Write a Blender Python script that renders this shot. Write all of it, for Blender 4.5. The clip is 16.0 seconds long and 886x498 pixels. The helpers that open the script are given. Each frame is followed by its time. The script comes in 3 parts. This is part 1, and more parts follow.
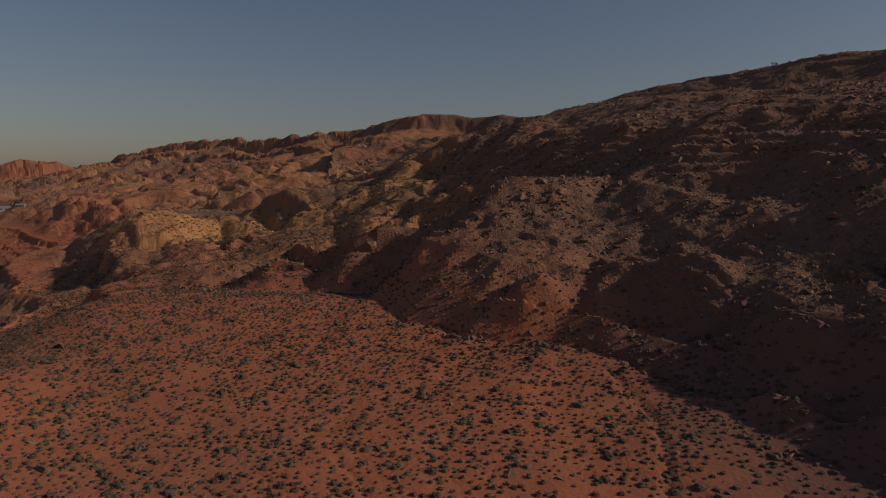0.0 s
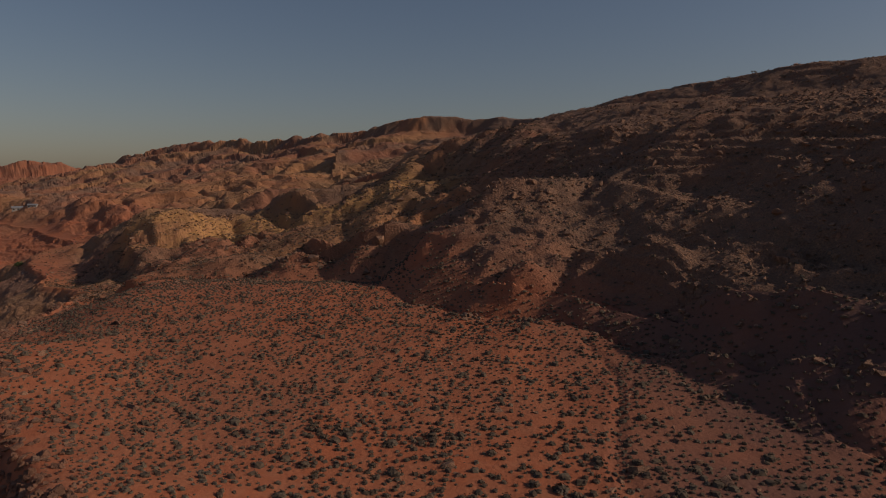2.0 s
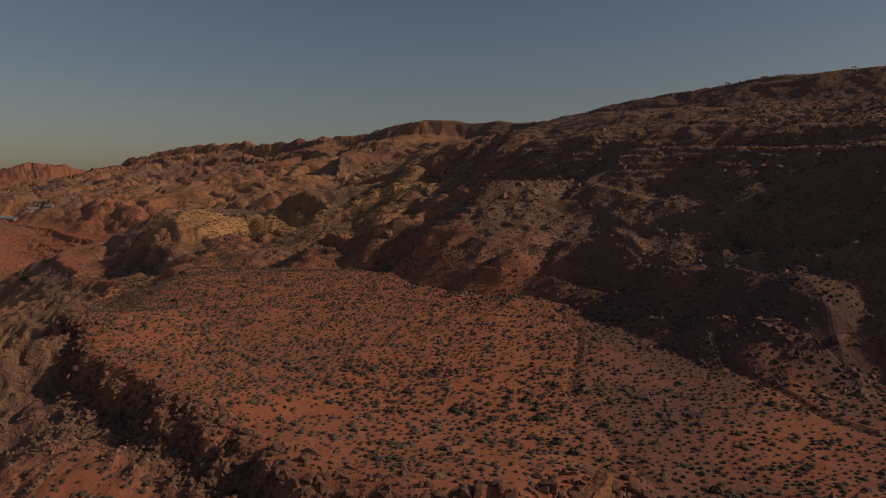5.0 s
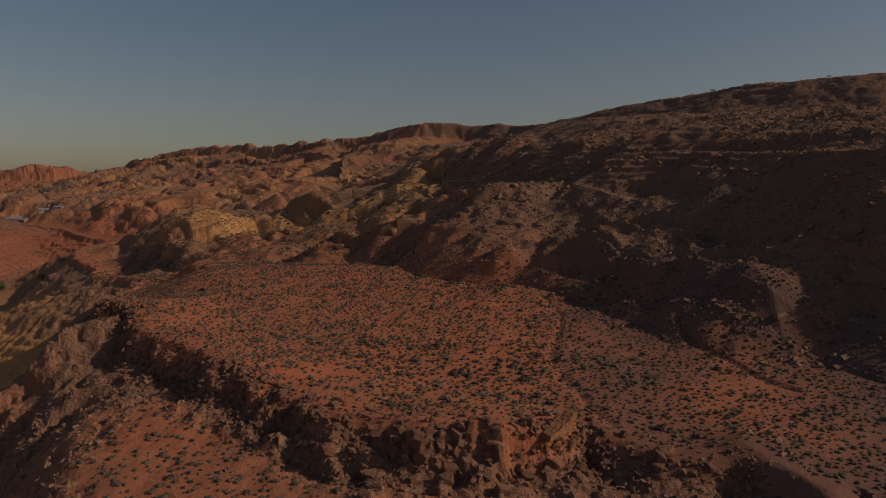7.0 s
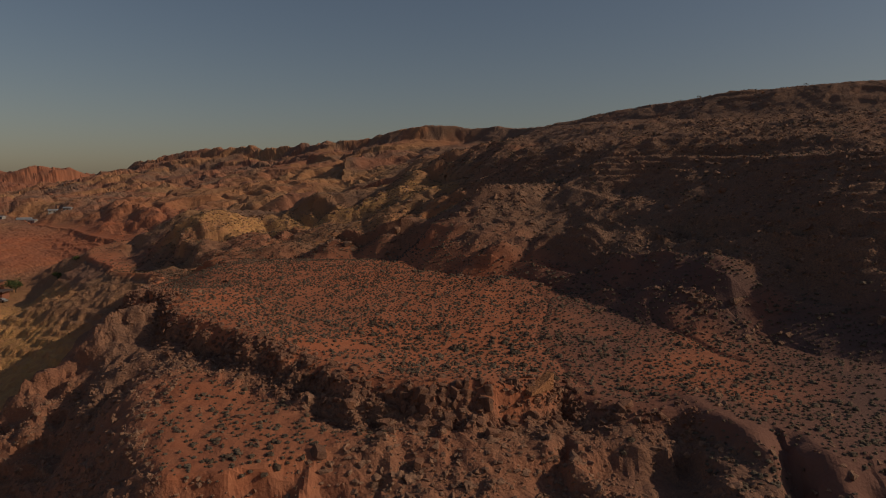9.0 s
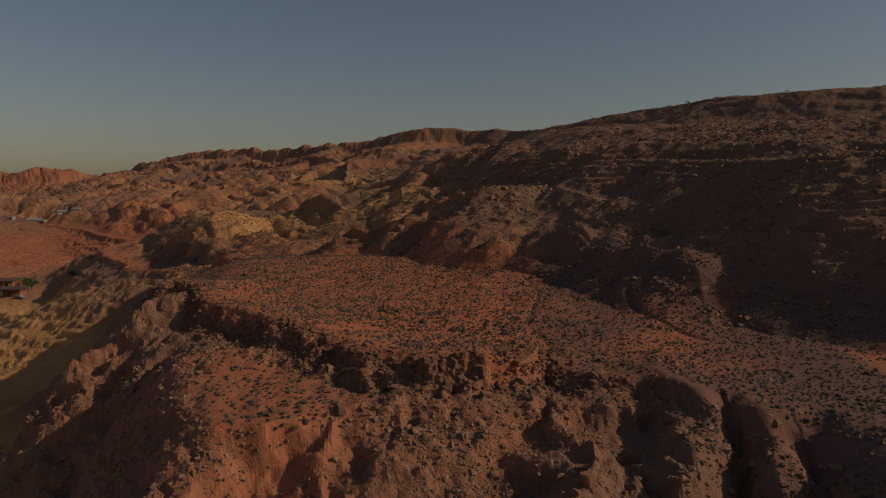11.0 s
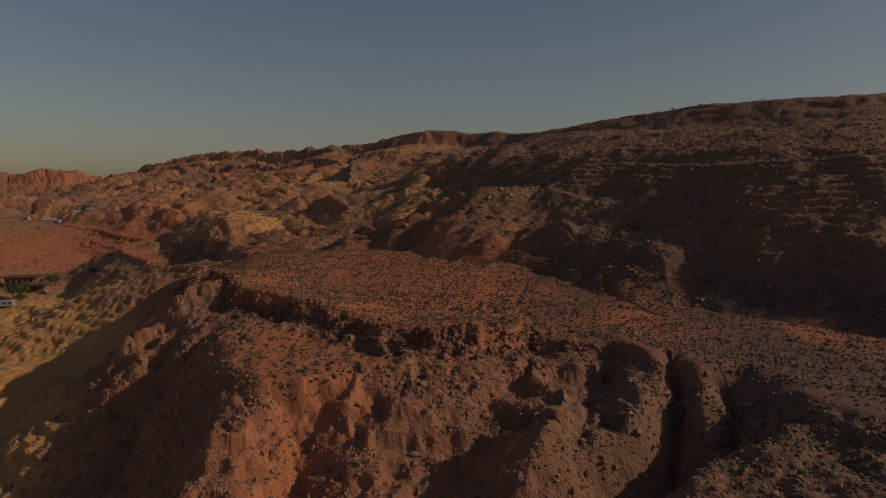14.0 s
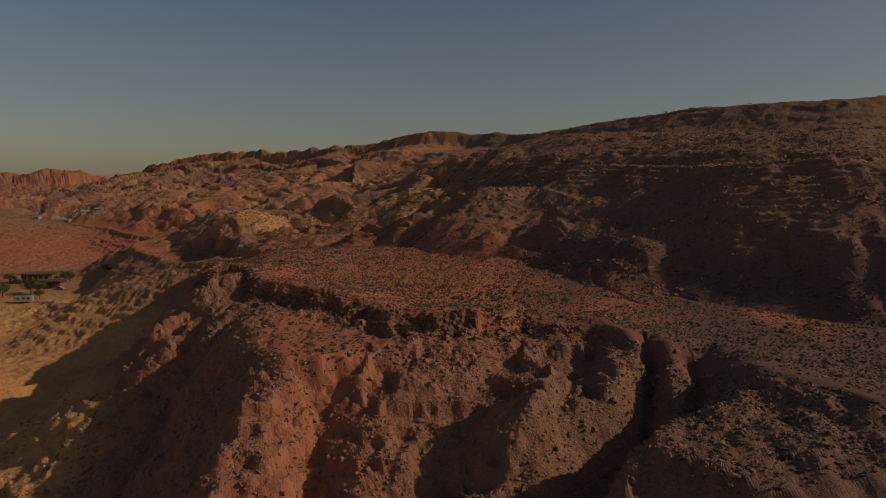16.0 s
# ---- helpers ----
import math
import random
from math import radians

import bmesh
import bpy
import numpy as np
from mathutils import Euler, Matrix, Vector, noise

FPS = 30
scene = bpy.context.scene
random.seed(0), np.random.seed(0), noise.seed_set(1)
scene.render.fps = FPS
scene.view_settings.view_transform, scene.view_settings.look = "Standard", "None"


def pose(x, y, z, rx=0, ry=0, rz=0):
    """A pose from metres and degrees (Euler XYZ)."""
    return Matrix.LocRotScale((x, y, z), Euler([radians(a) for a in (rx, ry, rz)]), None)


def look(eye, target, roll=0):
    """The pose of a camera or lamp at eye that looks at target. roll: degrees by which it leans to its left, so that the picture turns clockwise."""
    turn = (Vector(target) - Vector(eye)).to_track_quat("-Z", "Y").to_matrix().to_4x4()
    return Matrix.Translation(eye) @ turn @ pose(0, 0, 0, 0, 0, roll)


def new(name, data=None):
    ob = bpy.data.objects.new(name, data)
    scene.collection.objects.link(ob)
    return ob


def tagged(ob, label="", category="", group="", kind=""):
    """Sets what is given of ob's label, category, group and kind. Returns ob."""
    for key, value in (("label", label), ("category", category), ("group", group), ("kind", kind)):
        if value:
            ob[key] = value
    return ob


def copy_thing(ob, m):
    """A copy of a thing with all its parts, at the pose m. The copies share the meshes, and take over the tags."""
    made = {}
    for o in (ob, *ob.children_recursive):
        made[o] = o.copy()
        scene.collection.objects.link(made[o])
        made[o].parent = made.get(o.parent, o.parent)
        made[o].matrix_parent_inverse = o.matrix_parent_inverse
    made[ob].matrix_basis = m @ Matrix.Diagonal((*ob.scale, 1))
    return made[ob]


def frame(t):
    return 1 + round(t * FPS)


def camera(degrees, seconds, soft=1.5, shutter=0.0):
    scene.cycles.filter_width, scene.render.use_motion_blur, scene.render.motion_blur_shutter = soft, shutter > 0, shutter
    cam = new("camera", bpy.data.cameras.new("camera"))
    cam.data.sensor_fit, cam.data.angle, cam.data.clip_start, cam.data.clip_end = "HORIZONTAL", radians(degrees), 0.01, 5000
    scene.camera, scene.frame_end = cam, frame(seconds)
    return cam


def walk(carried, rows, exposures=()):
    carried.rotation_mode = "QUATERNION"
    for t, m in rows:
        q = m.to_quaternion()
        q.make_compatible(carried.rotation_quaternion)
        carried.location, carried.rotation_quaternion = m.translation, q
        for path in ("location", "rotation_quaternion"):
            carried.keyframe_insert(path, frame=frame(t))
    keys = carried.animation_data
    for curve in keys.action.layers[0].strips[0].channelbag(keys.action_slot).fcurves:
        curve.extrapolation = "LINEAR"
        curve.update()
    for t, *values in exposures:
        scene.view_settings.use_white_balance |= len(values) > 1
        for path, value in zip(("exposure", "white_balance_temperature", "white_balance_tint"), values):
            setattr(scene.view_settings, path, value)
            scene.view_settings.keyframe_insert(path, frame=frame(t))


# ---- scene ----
cam = camera(66, 16.0, soft=1.1)
ROWS = [
    (0, pose(-0.00, -0.00, 20.0, 84.355, 0, -0.000)),
    (1, pose(-0.03, -5.51, 20.0, 84.378, 0, 0.024)),
    (2, pose(-0.06, -10.99, 20.0, 84.413, 0, 0.039)),
    (3, pose(-0.08, -16.44, 20.0, 84.458, 0, 0.048)),
    (4, pose(-0.11, -21.85, 20.0, 84.510, 0, 0.051)),
    (5, pose(-0.14, -27.23, 20.0, 84.569, 0, 0.051)),
    (6, pose(-0.17, -32.57, 20.0, 84.630, 0, 0.049)),
    (7, pose(-0.19, -37.88, 20.0, 84.694, 0, 0.046)),
    (8, pose(-0.22, -43.16, 20.0, 84.757, 0, 0.045)),
    (9, pose(-0.25, -48.40, 20.0, 84.818, 0, 0.046)),
    (10, pose(-0.28, -53.61, 20.0, 84.874, 0, 0.052)),
    (11, pose(-0.30, -58.78, 20.0, 84.924, 0, 0.064)),
    (12, pose(-0.33, -63.93, 20.0, 84.966, 0, 0.083)),
    (13, pose(-0.36, -69.03, 20.0, 84.998, 0, 0.112)),
    (14, pose(-0.38, -74.11, 20.0, 85.017, 0, 0.151)),
    (15, pose(-0.41, -79.14, 20.0, 85.022, 0, 0.203)),
    (16, pose(-0.44, -84.15, 20.0, 85.011, 0, 0.269)),
]
walk(cam, ROWS, exposures=[(0, 0.29, 6100, 13), (4, 0.29, 6300, 11), (9, 0.29, 6550, 9), (16, 0.29, 6700, 8)])


# ---- light ----
SUN_ELEVATION, SUN_TURN = 29.5, 99.0  # degrees; turn is clockwise from +y
world = bpy.data.worlds.new("sky")
scene.world = world
world.use_nodes = True
wn = world.node_tree.nodes
sky = wn.new("ShaderNodeTexSky")
sky.sky_type = "NISHITA"
sky.sun_disc = False
sky.sun_elevation = radians(SUN_ELEVATION)
sky.sun_rotation = radians(SUN_TURN)
sky.air_density, sky.dust_density, sky.ozone_density = 1.1, 1.2, 2.8
haze = wn.new("ShaderNodeMix")
haze.data_type, haze.blend_type = "RGBA", "MULTIPLY"
haze.inputs[0].default_value = 1.0
haze.inputs[7].default_value = (1.17, 0.98, 0.89, 1)
world.node_tree.links.new(sky.outputs["Color"], haze.inputs[6])
world.node_tree.links.new(haze.outputs[2], wn["Background"].inputs["Color"])
wn["Background"].inputs["Strength"].default_value = 0.0345
sun = new("sun", bpy.data.lights.new("sun", "SUN"))
sun.data.energy, sun.data.angle, sun.data.color = 1.80, radians(0.6), (1.0, 0.76, 0.53)
sun_way = Vector((math.sin(radians(SUN_TURN)) * math.cos(radians(SUN_ELEVATION)), math.cos(radians(SUN_TURN)) * math.cos(radians(SUN_ELEVATION)), math.sin(radians(SUN_ELEVATION))))
sun.matrix_world = look(sun_way * 500, (0, 0, 0))

# ---- noise and plan ----


def lattice(ix, iy, seed):
    n = (ix.astype(np.int64) * 374761393 + iy.astype(np.int64) * 668265263 + seed * 974711) & 0xFFFFFFFF
    n = ((n ^ (n >> 13)) * 1274126177) & 0xFFFFFFFF
    return ((n ^ (n >> 16)) & 0xFFFF) / 65535.0


def value_noise(x, y, seed=0):
    """Smooth noise in -1..1 with cells one unit wide."""
    ix, iy = np.floor(x), np.floor(y)
    fx, fy = x - ix, y - iy
    fx, fy = fx * fx * fx * (fx * (fx * 6 - 15) + 10), fy * fy * fy * (fy * (fy * 6 - 15) + 10)
    a, b = lattice(ix, iy, seed), lattice(ix + 1, iy, seed)
    c, d = lattice(ix, iy + 1, seed), lattice(ix + 1, iy + 1, seed)
    return 2 * ((a + (b - a) * fx) * (1 - fy) + (c + (d - c) * fx) * fy) - 1


def fbm(x, y, size, octaves=4, seed=0, gain=0.5):
    total, amp, norm = 0.0, 1.0, 0.0
    for k in range(octaves):
        f = 2.03 ** k / size
        total = total + amp * value_noise(x * f + 17.3 * k, y * f - 9.1 * k, seed + k)
        norm += amp
        amp *= gain
    return total / norm


def ridged(x, y, size, octaves=4, seed=0, gain=0.5):
    """Noise with sharp crests, 0..1."""
    total, amp, norm = 0.0, 1.0, 0.0
    for k in range(octaves):
        f = 2.07 ** k / size
        total = total + amp * (1 - np.abs(value_noise(x * f + 5.7 * k, y * f + 3.3 * k, seed + k)) * 1.6)
        norm += amp
        amp *= gain
    return np.clip(total / norm, -0.6, 1)


def ramp(a, b, v):
    t = np.clip((v - a) / (b - a), 0, 1)
    return t * t * (3 - 2 * t)


def to_line(x, y, line):
    """Distance to a polyline and its own height beside the point, blended where two stretches are as near."""
    best = np.full(np.shape(x), 1e9)
    level, total = np.zeros(np.shape(x)), np.zeros(np.shape(x))
    for (x0, y0, z0), (x1, y1, z1) in zip(line[:-1], line[1:]):
        dx, dy = x1 - x0, y1 - y0
        t = np.clip(((x - x0) * dx + (y - y0) * dy) / (dx * dx + dy * dy), 0, 1)
        d = np.hypot(x - x0 - t * dx, y - y0 - t * dy)
        best = np.minimum(best, d)
        weight = (d * d + 0.2) ** -4.0
        level = level + weight * (z0 + t * (z1 - z0))
        total = total + weight
    return best, level / total


def within(x, y, line):
    """Whether points lie inside the closed outline."""
    inside = np.zeros(np.shape(x), bool)
    closed = list(line) + [line[0]]
    for p, q in zip(closed[:-1], closed[1:]):
        if p[1] != q[1]:
            cross = (p[1] > y) != (q[1] > y)
            inside ^= cross & (x < (q[0] - p[0]) * (y - p[1]) / (q[1] - p[1]) + p[0])
    return inside


def soft_max(a, b, k):
    h = np.clip(0.5 + 0.5 * (a - b) / k, 0, 1)
    return b + (a - b) * h + k * h * (1 - h)


def terrace(z, step, hard):
    f = z / step
    i = np.floor(f)
    return (i + ramp(hard, 1.0, f - i)) * step


# the mesa's rim, from the far side of the side valley round to the near slope
RIM = [(-800, 560, 10), (-540, 510, 4), (-300, 432, -4), (-212, 350, -4), (-166, 292, -6), (-140, 236, -6), (-104, 162, -6), (-74, 127, -2.4), (-62, 100, 0.4),
       (-55, 73, 1.4), (-47, 57, 3.2), (-40.5, 47.5, 5.6), (-37, 43, 5.6), (-32.5, 36, 4.4), (-26, 28, 4.2), (-19.5, 21.5, 4.4), (-13, 16.3, 3.5), (-7, 10.5, 3.2), (-2, 8.6, 3.5),
       (3, 8.2, 3.5), (7.5, 10.4, 2.9), (10, 12, 2.1), (12.5, 9.6, 1.8), (15.5, 6.6, 1.7), (18, 6, 2), (20.5, 5.6, 2.5), (22.5, 1.5, 2.2), (26, -4, 2), (31, -10.5, 1.9), (36, -20, 1.5),
       (43, -30, 1), (62, -46, 0), (100, -62, 0), (200, -95, 0), (400, -145, 0)]
LEDGE = [(-800, 540, 0), (-300, 417, 0), (-217, 341, 0), (-174, 289, 0), (-148, 232, 0), (-109, 158, 0), (-79, 123, 0), (-67, 98, 0), (-59, 71, 0), (-51, 54, 0), (-43, 41, 0),
         (-37, 27, 0), (-30, 15, 0), (-24, 4.5, 0), (-20.5, 0.4, 0), (-16.5, 0.2, 0), (-12, 2.4, 0), (-8, 4.2, 0), (-3, 4.8, 0), (3, 4.6, 0), (8, 5, 0), (12, 4.5, 0), (15, 3.6, 0), (18.5, 2.5, 0),
         (19.5, -2, 0), (19.6, -8, 0), (19, -16, 0), (19, -27, 0), (24, -33, 0), (31, -43, 0), (42, -60, 0), (62, -88, 0), (200, -150, 0), (400, -195, 0)]
BACK = [(3000, 0, 0), (3000, 4000, 0), (-3000, 4000, 0), (-3000, 700, 0)]
HILL_FOOT = [(-70, 400, 0), (-46, 250, 0), (-28, 178, 0), (-16, 122, 0), (-7, 98, 0), (-8, 82, 0), (-3.5, 69, 0), (3, 61, 0), (10, 58.5, 0), (15, 55, 0), (18.5, 49, 0), (23, 41.5, 0), (29, 34, 0), (33, 28, 0), (39, 21, 0), (52, 11, 0), (90, -4, 0), (140, -28, 0), (400, -120, 0)]
LIP = [(13, 125, 0), (11, 108, 0), (10, 90, 0), (14, 90, 0), (21, 92, 0), (26, 83, 0), (32, 71, 0), (38, 59.5, 0), (45, 38.5, 0), (60, 17, 0), (90, -3, 0), (140, -30, 0), (300, -90, 0)]
RIDGE = [(700, 40, 90), (300, 90, 62), (160, 108, 49.5), (112, 116, 46.8), (85, 156, 48.5), (66, 213, 48), (70, 276, 51.5), (72, 400, 61), (58, 480, 65.5), (37, 530, 70.5), (-10, 560, 74), (-44, 585, 71.5), (-101, 660, 68.5), (-174, 740, 68.5), (-322, 880, 73), (-432, 950, 61), (-560, 1040, 30)]
FAR_MESA = [(-2500, 1830, 52), (-1210, 1635, 61), (-1153, 1620, 51), (-1080, 1606, 64), (-1044, 1606, 56), (-978, 1592, 70), (-927, 1585, 65), (-890, 1585, 68), (-840, 1592, 54), (-745, 1642, 42), (-510, 1825, 34)]
SPURS = [[(-39, 36, 2), (-46, 26, -5), (-53.4, 21.5, -11.2), (-57, 12, -17.6), (-58.5, 2, -22.5), (-59, -12, -29)],
         [(-39, 42, 5), (-42.5, 37, 3.6), (-47, 36, 0.5), (-53, 40, -4), (-60, 40, -10), (-72, 36, -18)],
         [(-19, 5, -1), (-20.5, 0.5, -2.4), (-22.3, -3.5, -4.4), (-25, -11, -11), (-28, -20, -20), (-32, -32, -32)],
         [(-70, 117, -3), (-90, 126, -5), (-105, 129, -9), (-135, 158, -20), (-170, 185, -24), (-240, 205, -29)],
         [(11.5, 4, 0.6), (10.6, -4, -0.9), (9.8, -14, -2.2), (8, -20, -8), (5, -32, -22)],
         [(15, 4, 1.0), (18, -2, -0.4), (21, -7.8, -0.9), (18.5, -11.5, -5.5), (12, -19, -12)]]
RAVINES = [([(24.6, -1, 0.2), (24.4, -6, -3.4), (21, -13, -8.2), (15, -18.5, -13), (8, -26, -19), (0, -38, -28)], 1.65),
           ([(28.5, -7, -1.6), (28, -11, -3.8), (25, -14, -6), (20.5, -14.6, -8.8)], 1.0),
           ([(-50, 58, -2), (-60, 52, -13), (-75, 45, -25), (-98, 32, -40)], 0.75),
           ([(-37, 24, -3), (-41, 14, -11), (-44, 2, -21), (-46, -12, -32)], 0.85)]
WASHES = [([(14, 52, 0), (14.6, 44, 0), (12, 33, 0), (11, 24, 0), (11, 17, 0), (12, 12, 0)], 0.16, 0.9),
          ([(-9, 60, 0), (-6, 52, 0), (-7, 43, 0), (-4, 33, 0), (-5, 24, 0)], 0.06, 0.5),
          ([(25, 36, 0), (25.5, 31, 0), (27, 27, 0), (29, 20, 0)], 0.3, 0.8)]


# knolls beyond the bench: x, y, radius, rise
KNOLLS = [(-21, 100, 10, 5.0), (-10.5, 95, 7, 6.0), (9.4, 65.5, 4.5, 2.6), (-36, 110, 12, 4), (-50, 106, 8, 2), (-28, 175, 18, 4), (-42, 212, 20, 5), (-74, 150, 13, 1.5),
          (-80, 192, 16, 4), (-5, 205, 22, 4), (-103, 236, 20, 4), (-66, 262, 24, 5)]
# hard beds that break off on the side the hill falls to, with the height of the break
BEDS = [([(-6, 73), (-3.5, 69), (3, 61), (10, 58), (15, 54.5), (18.5, 48.5), (23, 41), (28, 35)], 1.5), ([(15, 69), (21, 65.5), (28, 61)], 2.4), ([(20, 56), (26, 51), (32, 44)], 2.2), ([(26, 68), (31, 61), (37, 52)], 2.6), ([(-4, 94), (-10, 95), (-17, 97.5), (-24, 103)], 3.0), ([(-34, 189), (-41, 193), (-48, 201), (-56, 214)], 5.5), ([(-74, 155), (-81, 162), (-88, 173), (-91, 184)], 5),
        ([(-45, 163), (-51, 168), (-57, 177)], 5), ([(-18, 268), (-41, 277), (-74, 296)], 6), ([(-45, 92), (-50, 98), (-58, 108)], 2.2),
        ([(4, 67), (9, 63.5), (14.5, 61)], 2.4), ([(12, 71), (18, 67), (26.5, 60.5)], 2.8), ([(13, 63), (18, 57), (23, 50.5)], 2.0),
        ([(24, 52), (27.5, 46), (33, 39)], 1.8), ([(30, 57), (34, 50), (40, 42), (47, 31)], 2.8), ([(24, 122), (36, 104), (50, 90), (64, 76)], 3.0),
        ([(40, 150), (48, 132), (62, 114), (80, 98)], 3.4), ([(30, 200), (44, 172), (56, 152), (70, 138)], 4.0)]


def bed_step(x, y, line, drop):
    best = np.full(np.shape(x), 1e9)
    side = np.zeros(np.shape(x))
    along = np.zeros(np.shape(x))
    count = len(line) - 1
    for k, ((x0, y0), (x1, y1)) in enumerate(zip(line[:-1], line[1:])):
        dx, dy = x1 - x0, y1 - y0
        t = np.clip(((x - x0) * dx + (y - y0) * dy) / (dx * dx + dy * dy), 0, 1)
        dist = np.hypot(x - x0 - t * dx, y - y0 - t * dy)
        near = dist < best
        best = np.where(near, dist, best)
        side = np.where(near, (x - x0) * dy - (y - y0) * dx, side)
        along = np.where(near, (k + t) / count, along)
    fade = ramp(0, 0.25, along) * (0.35 + 0.65 * ramp(1.0, 0.8, along)) * np.exp(-best / 9)
    signed = np.where(side < 0, -best, best)
    half = 0.5 + 0.4 * max(0, drop - 3)
    return drop * fade * (ramp(-half, half, signed + 0.5 * half * fbm(x, y, 3, 3, 49)) - 0.65)


def height(x, y, fine=True, masks=False):
    """The lie of the land; with masks, also how rocky each place is and whether it lies on the bench."""
    x, y = np.asarray(x, float), np.asarray(y, float)
    far = ramp(60, 400, np.hypot(x, y + 40))
    wx = x + 1.5 * fbm(x, y, 8, 3, 11) + 14 * far * fbm(x, y, 70, 3, 12)
    wy = y + 1.5 * fbm(x, y, 8, 3, 23) + 14 * far * fbm(x, y, 70, 3, 24)
    d, rim = to_line(wx, wy, RIM)
    inside = within(wx, wy, RIM + BACK)
    d2, _ = to_line(wx, wy, LEDGE)
    beyond = ~within(wx, wy, LEDGE + BACK)
    d2 = np.where(beyond, d2, 0)

    # the bench on top, the hill behind it and the rolling ridge on the skyline
    bench = 2.4 + 0.055 * np.clip(y - 20, -40, 34) + 0.075 * np.clip(y - 54, 0, 30) - 0.04 * np.clip(x - 6, 0, 14) * ramp(35, 50, y) - 0.05 * np.clip(-x - 15, 0, 60) * ramp(45, 90, y)
    far_bench = 6.5 + 0.09 * np.clip(y - 180, -90, 300) + 0.1 * np.clip(x + 60, -220, 50)
    bench = bench + (far_bench - bench) * ramp(84, 125, y)
    edge = ramp(0, 14 + 20 * far, d)
    bench = rim + (bench - rim) * edge
    u, _ = to_line(wx, wy, HILL_FOOT)
    up = within(wx, wy, HILL_FOOT + [(3000, 0, 0), (3000, 4000, 0), (-50, 4000, 0)])
    u = np.where(up, u, 0)
    hill = np.interp(u, [0, 0.9, 6, 12, 18, 25, 33, 45, 60, 80, 400], [0, 0.65, 3.7, 6.9, 8.6, 9.8, 15.5, 23.5, 27.5, 30, 31]) * (1 - 0.6 * ramp(170, 280, y))
    rd, top = to_line(wx, wy, RIDGE)
    distant = ramp(330, 560, y)
    lofty = top - 1.0 * far + 3.2 * far * np.abs(fbm(x, y, 46, 2, 61)) - (1 - distant) * np.interp(rd / (1 + far), [0, 3, 10, 30, 50, 75, 110, 400], [0, 0.6, 6, 20, 32, 50, 90, 400])
    lofty = lofty - distant * np.interp(rd, [0, 6, 10, 18, 34, 60, 66, 150, 250, 400], [0, 1.2, 5, 13, 17, 20, 26, 42, 66, 120])
    z_in = bench + hill
    z_in = np.minimum(z_in, 48.8 + 0.03 * np.clip(x - 160, 0, 400) + 4 * ramp(250, 430, y) + 150 * ramp(430, 600, y) * ramp(0, -80, x))
    z_in = soft_max(z_in, lofty, 3)
    md, mtop = to_line(wx, wy, FAR_MESA)
    z_in = np.maximum(z_in, mtop - np.interp(md, [0, 25, 60, 90, 300, 900], [0, 3, 14, 32, 60, 110]))

    z_in = np.where((x < -50) & (y > 80), np.minimum(z_in, rim + 2 + (0.3 + 0.9 * ramp(170, 240, y)) * d), z_in)

    # rough ground on the hill and beyond the bench, stepped by hard beds
    rough = np.clip(ramp(3, 11, u) + ramp(80, 98, y + 0.35 * x), 0, 1) * ramp(0, 6 + 14 * far, d)
    size = (1 + 2.5 * far) * (1 - 0.6 * ramp(150, 60, rd) * ramp(40, 80, u))
    knolls = ridged(x, y * 0.8, 34, 4, 41) - 0.35
    beyond_bench = ramp(92, 130, y + 0.35 * x) * ramp(30, -10, x - 0.1 * y)
    hills = 3.4 * fbm(x, 0.8 * y, 42, 2, 42) + 1.6 * (ridged(x, y, 24, 2, 43) - 0.4) + 2.5 * far * fbm(x, y, 90, 3, 58)
    cuts = ridged(x + 0.6 * y, 0.7 * y - 0.3 * x, 30, 3, 44, 0.55)
    outcrop = ramp(0.0, 0.35, fbm(x, y, 26, 3, 46))
    hills = hills - 5.0 * np.clip(cuts - 0.3, 0, 1) + outcrop * (1.1 * fbm(x, y, 5, 3, 47, 0.6) + 1.8 * (ridged(x, y, 11, 2, 48) - 0.3))
    z_in = z_in + rough * (0.9 * (1 - beyond_bench) * size ** 0.4 * knolls + (0.6 - 0.15 * beyond_bench) * fbm(x, y, 7, 4, 57, 0.6) + 1.3 * beyond_bench * hills) * (1 - 0.65 * ramp(60, 95, u)) + rough * 0.5 * (ridged(x, y, 5.5, 3, 73) - 0.4) * (1 - 0.7 * far) * ramp(62, 40, u)
    wob = 3.4 * fbm(x, y, 34, 4, 63)
    patchy = ramp(-0.25, 0.3, fbm(x, y, 22, 3, 65))
    z_step = terrace(z_in + wob, 3.4, 0.66) - wob
    z_in = z_in + (z_step - z_in) * 0.5 * rough * patchy * (1 - 0.6 * beyond_bench) * (1 - 0.45 * ramp(34, 52, u))
    # the sloping shelf half-way up the hill
    sx_ = x + 2.5 * fbm(x, y, 9, 3, 68)
    sy_ = y + 2.5 * fbm(x, y, 8, 3, 69)
    drop, _ = to_line(sx_, sy_, LIP)
    on_shelf = within(sx_, sy_, LIP + [(300, 240, 0), (18, 240, 0)])
    rise = 0.56 * np.where(on_shelf, np.clip(drop, 0, 14), 0) * ramp(28, 42, x)
    drop = np.where(on_shelf, 0, drop)
    shelf = 20.2 + rise - 2.5 * ramp(22, 38, x) - 4.5 * ramp(36, 16, y) - np.interp(drop, [0, 7, 13, 60], [0, 4.8, 8.2, 60]) * np.interp(x, [22, 34, 42], [0.9, 1.1, 1.8])
    z_in = soft_max(z_in, shelf + 0.5 * fbm(x, y, 5, 3, 70), 1.0)
    wob = 0.9 * fbm(x, y, 18, 3, 66)
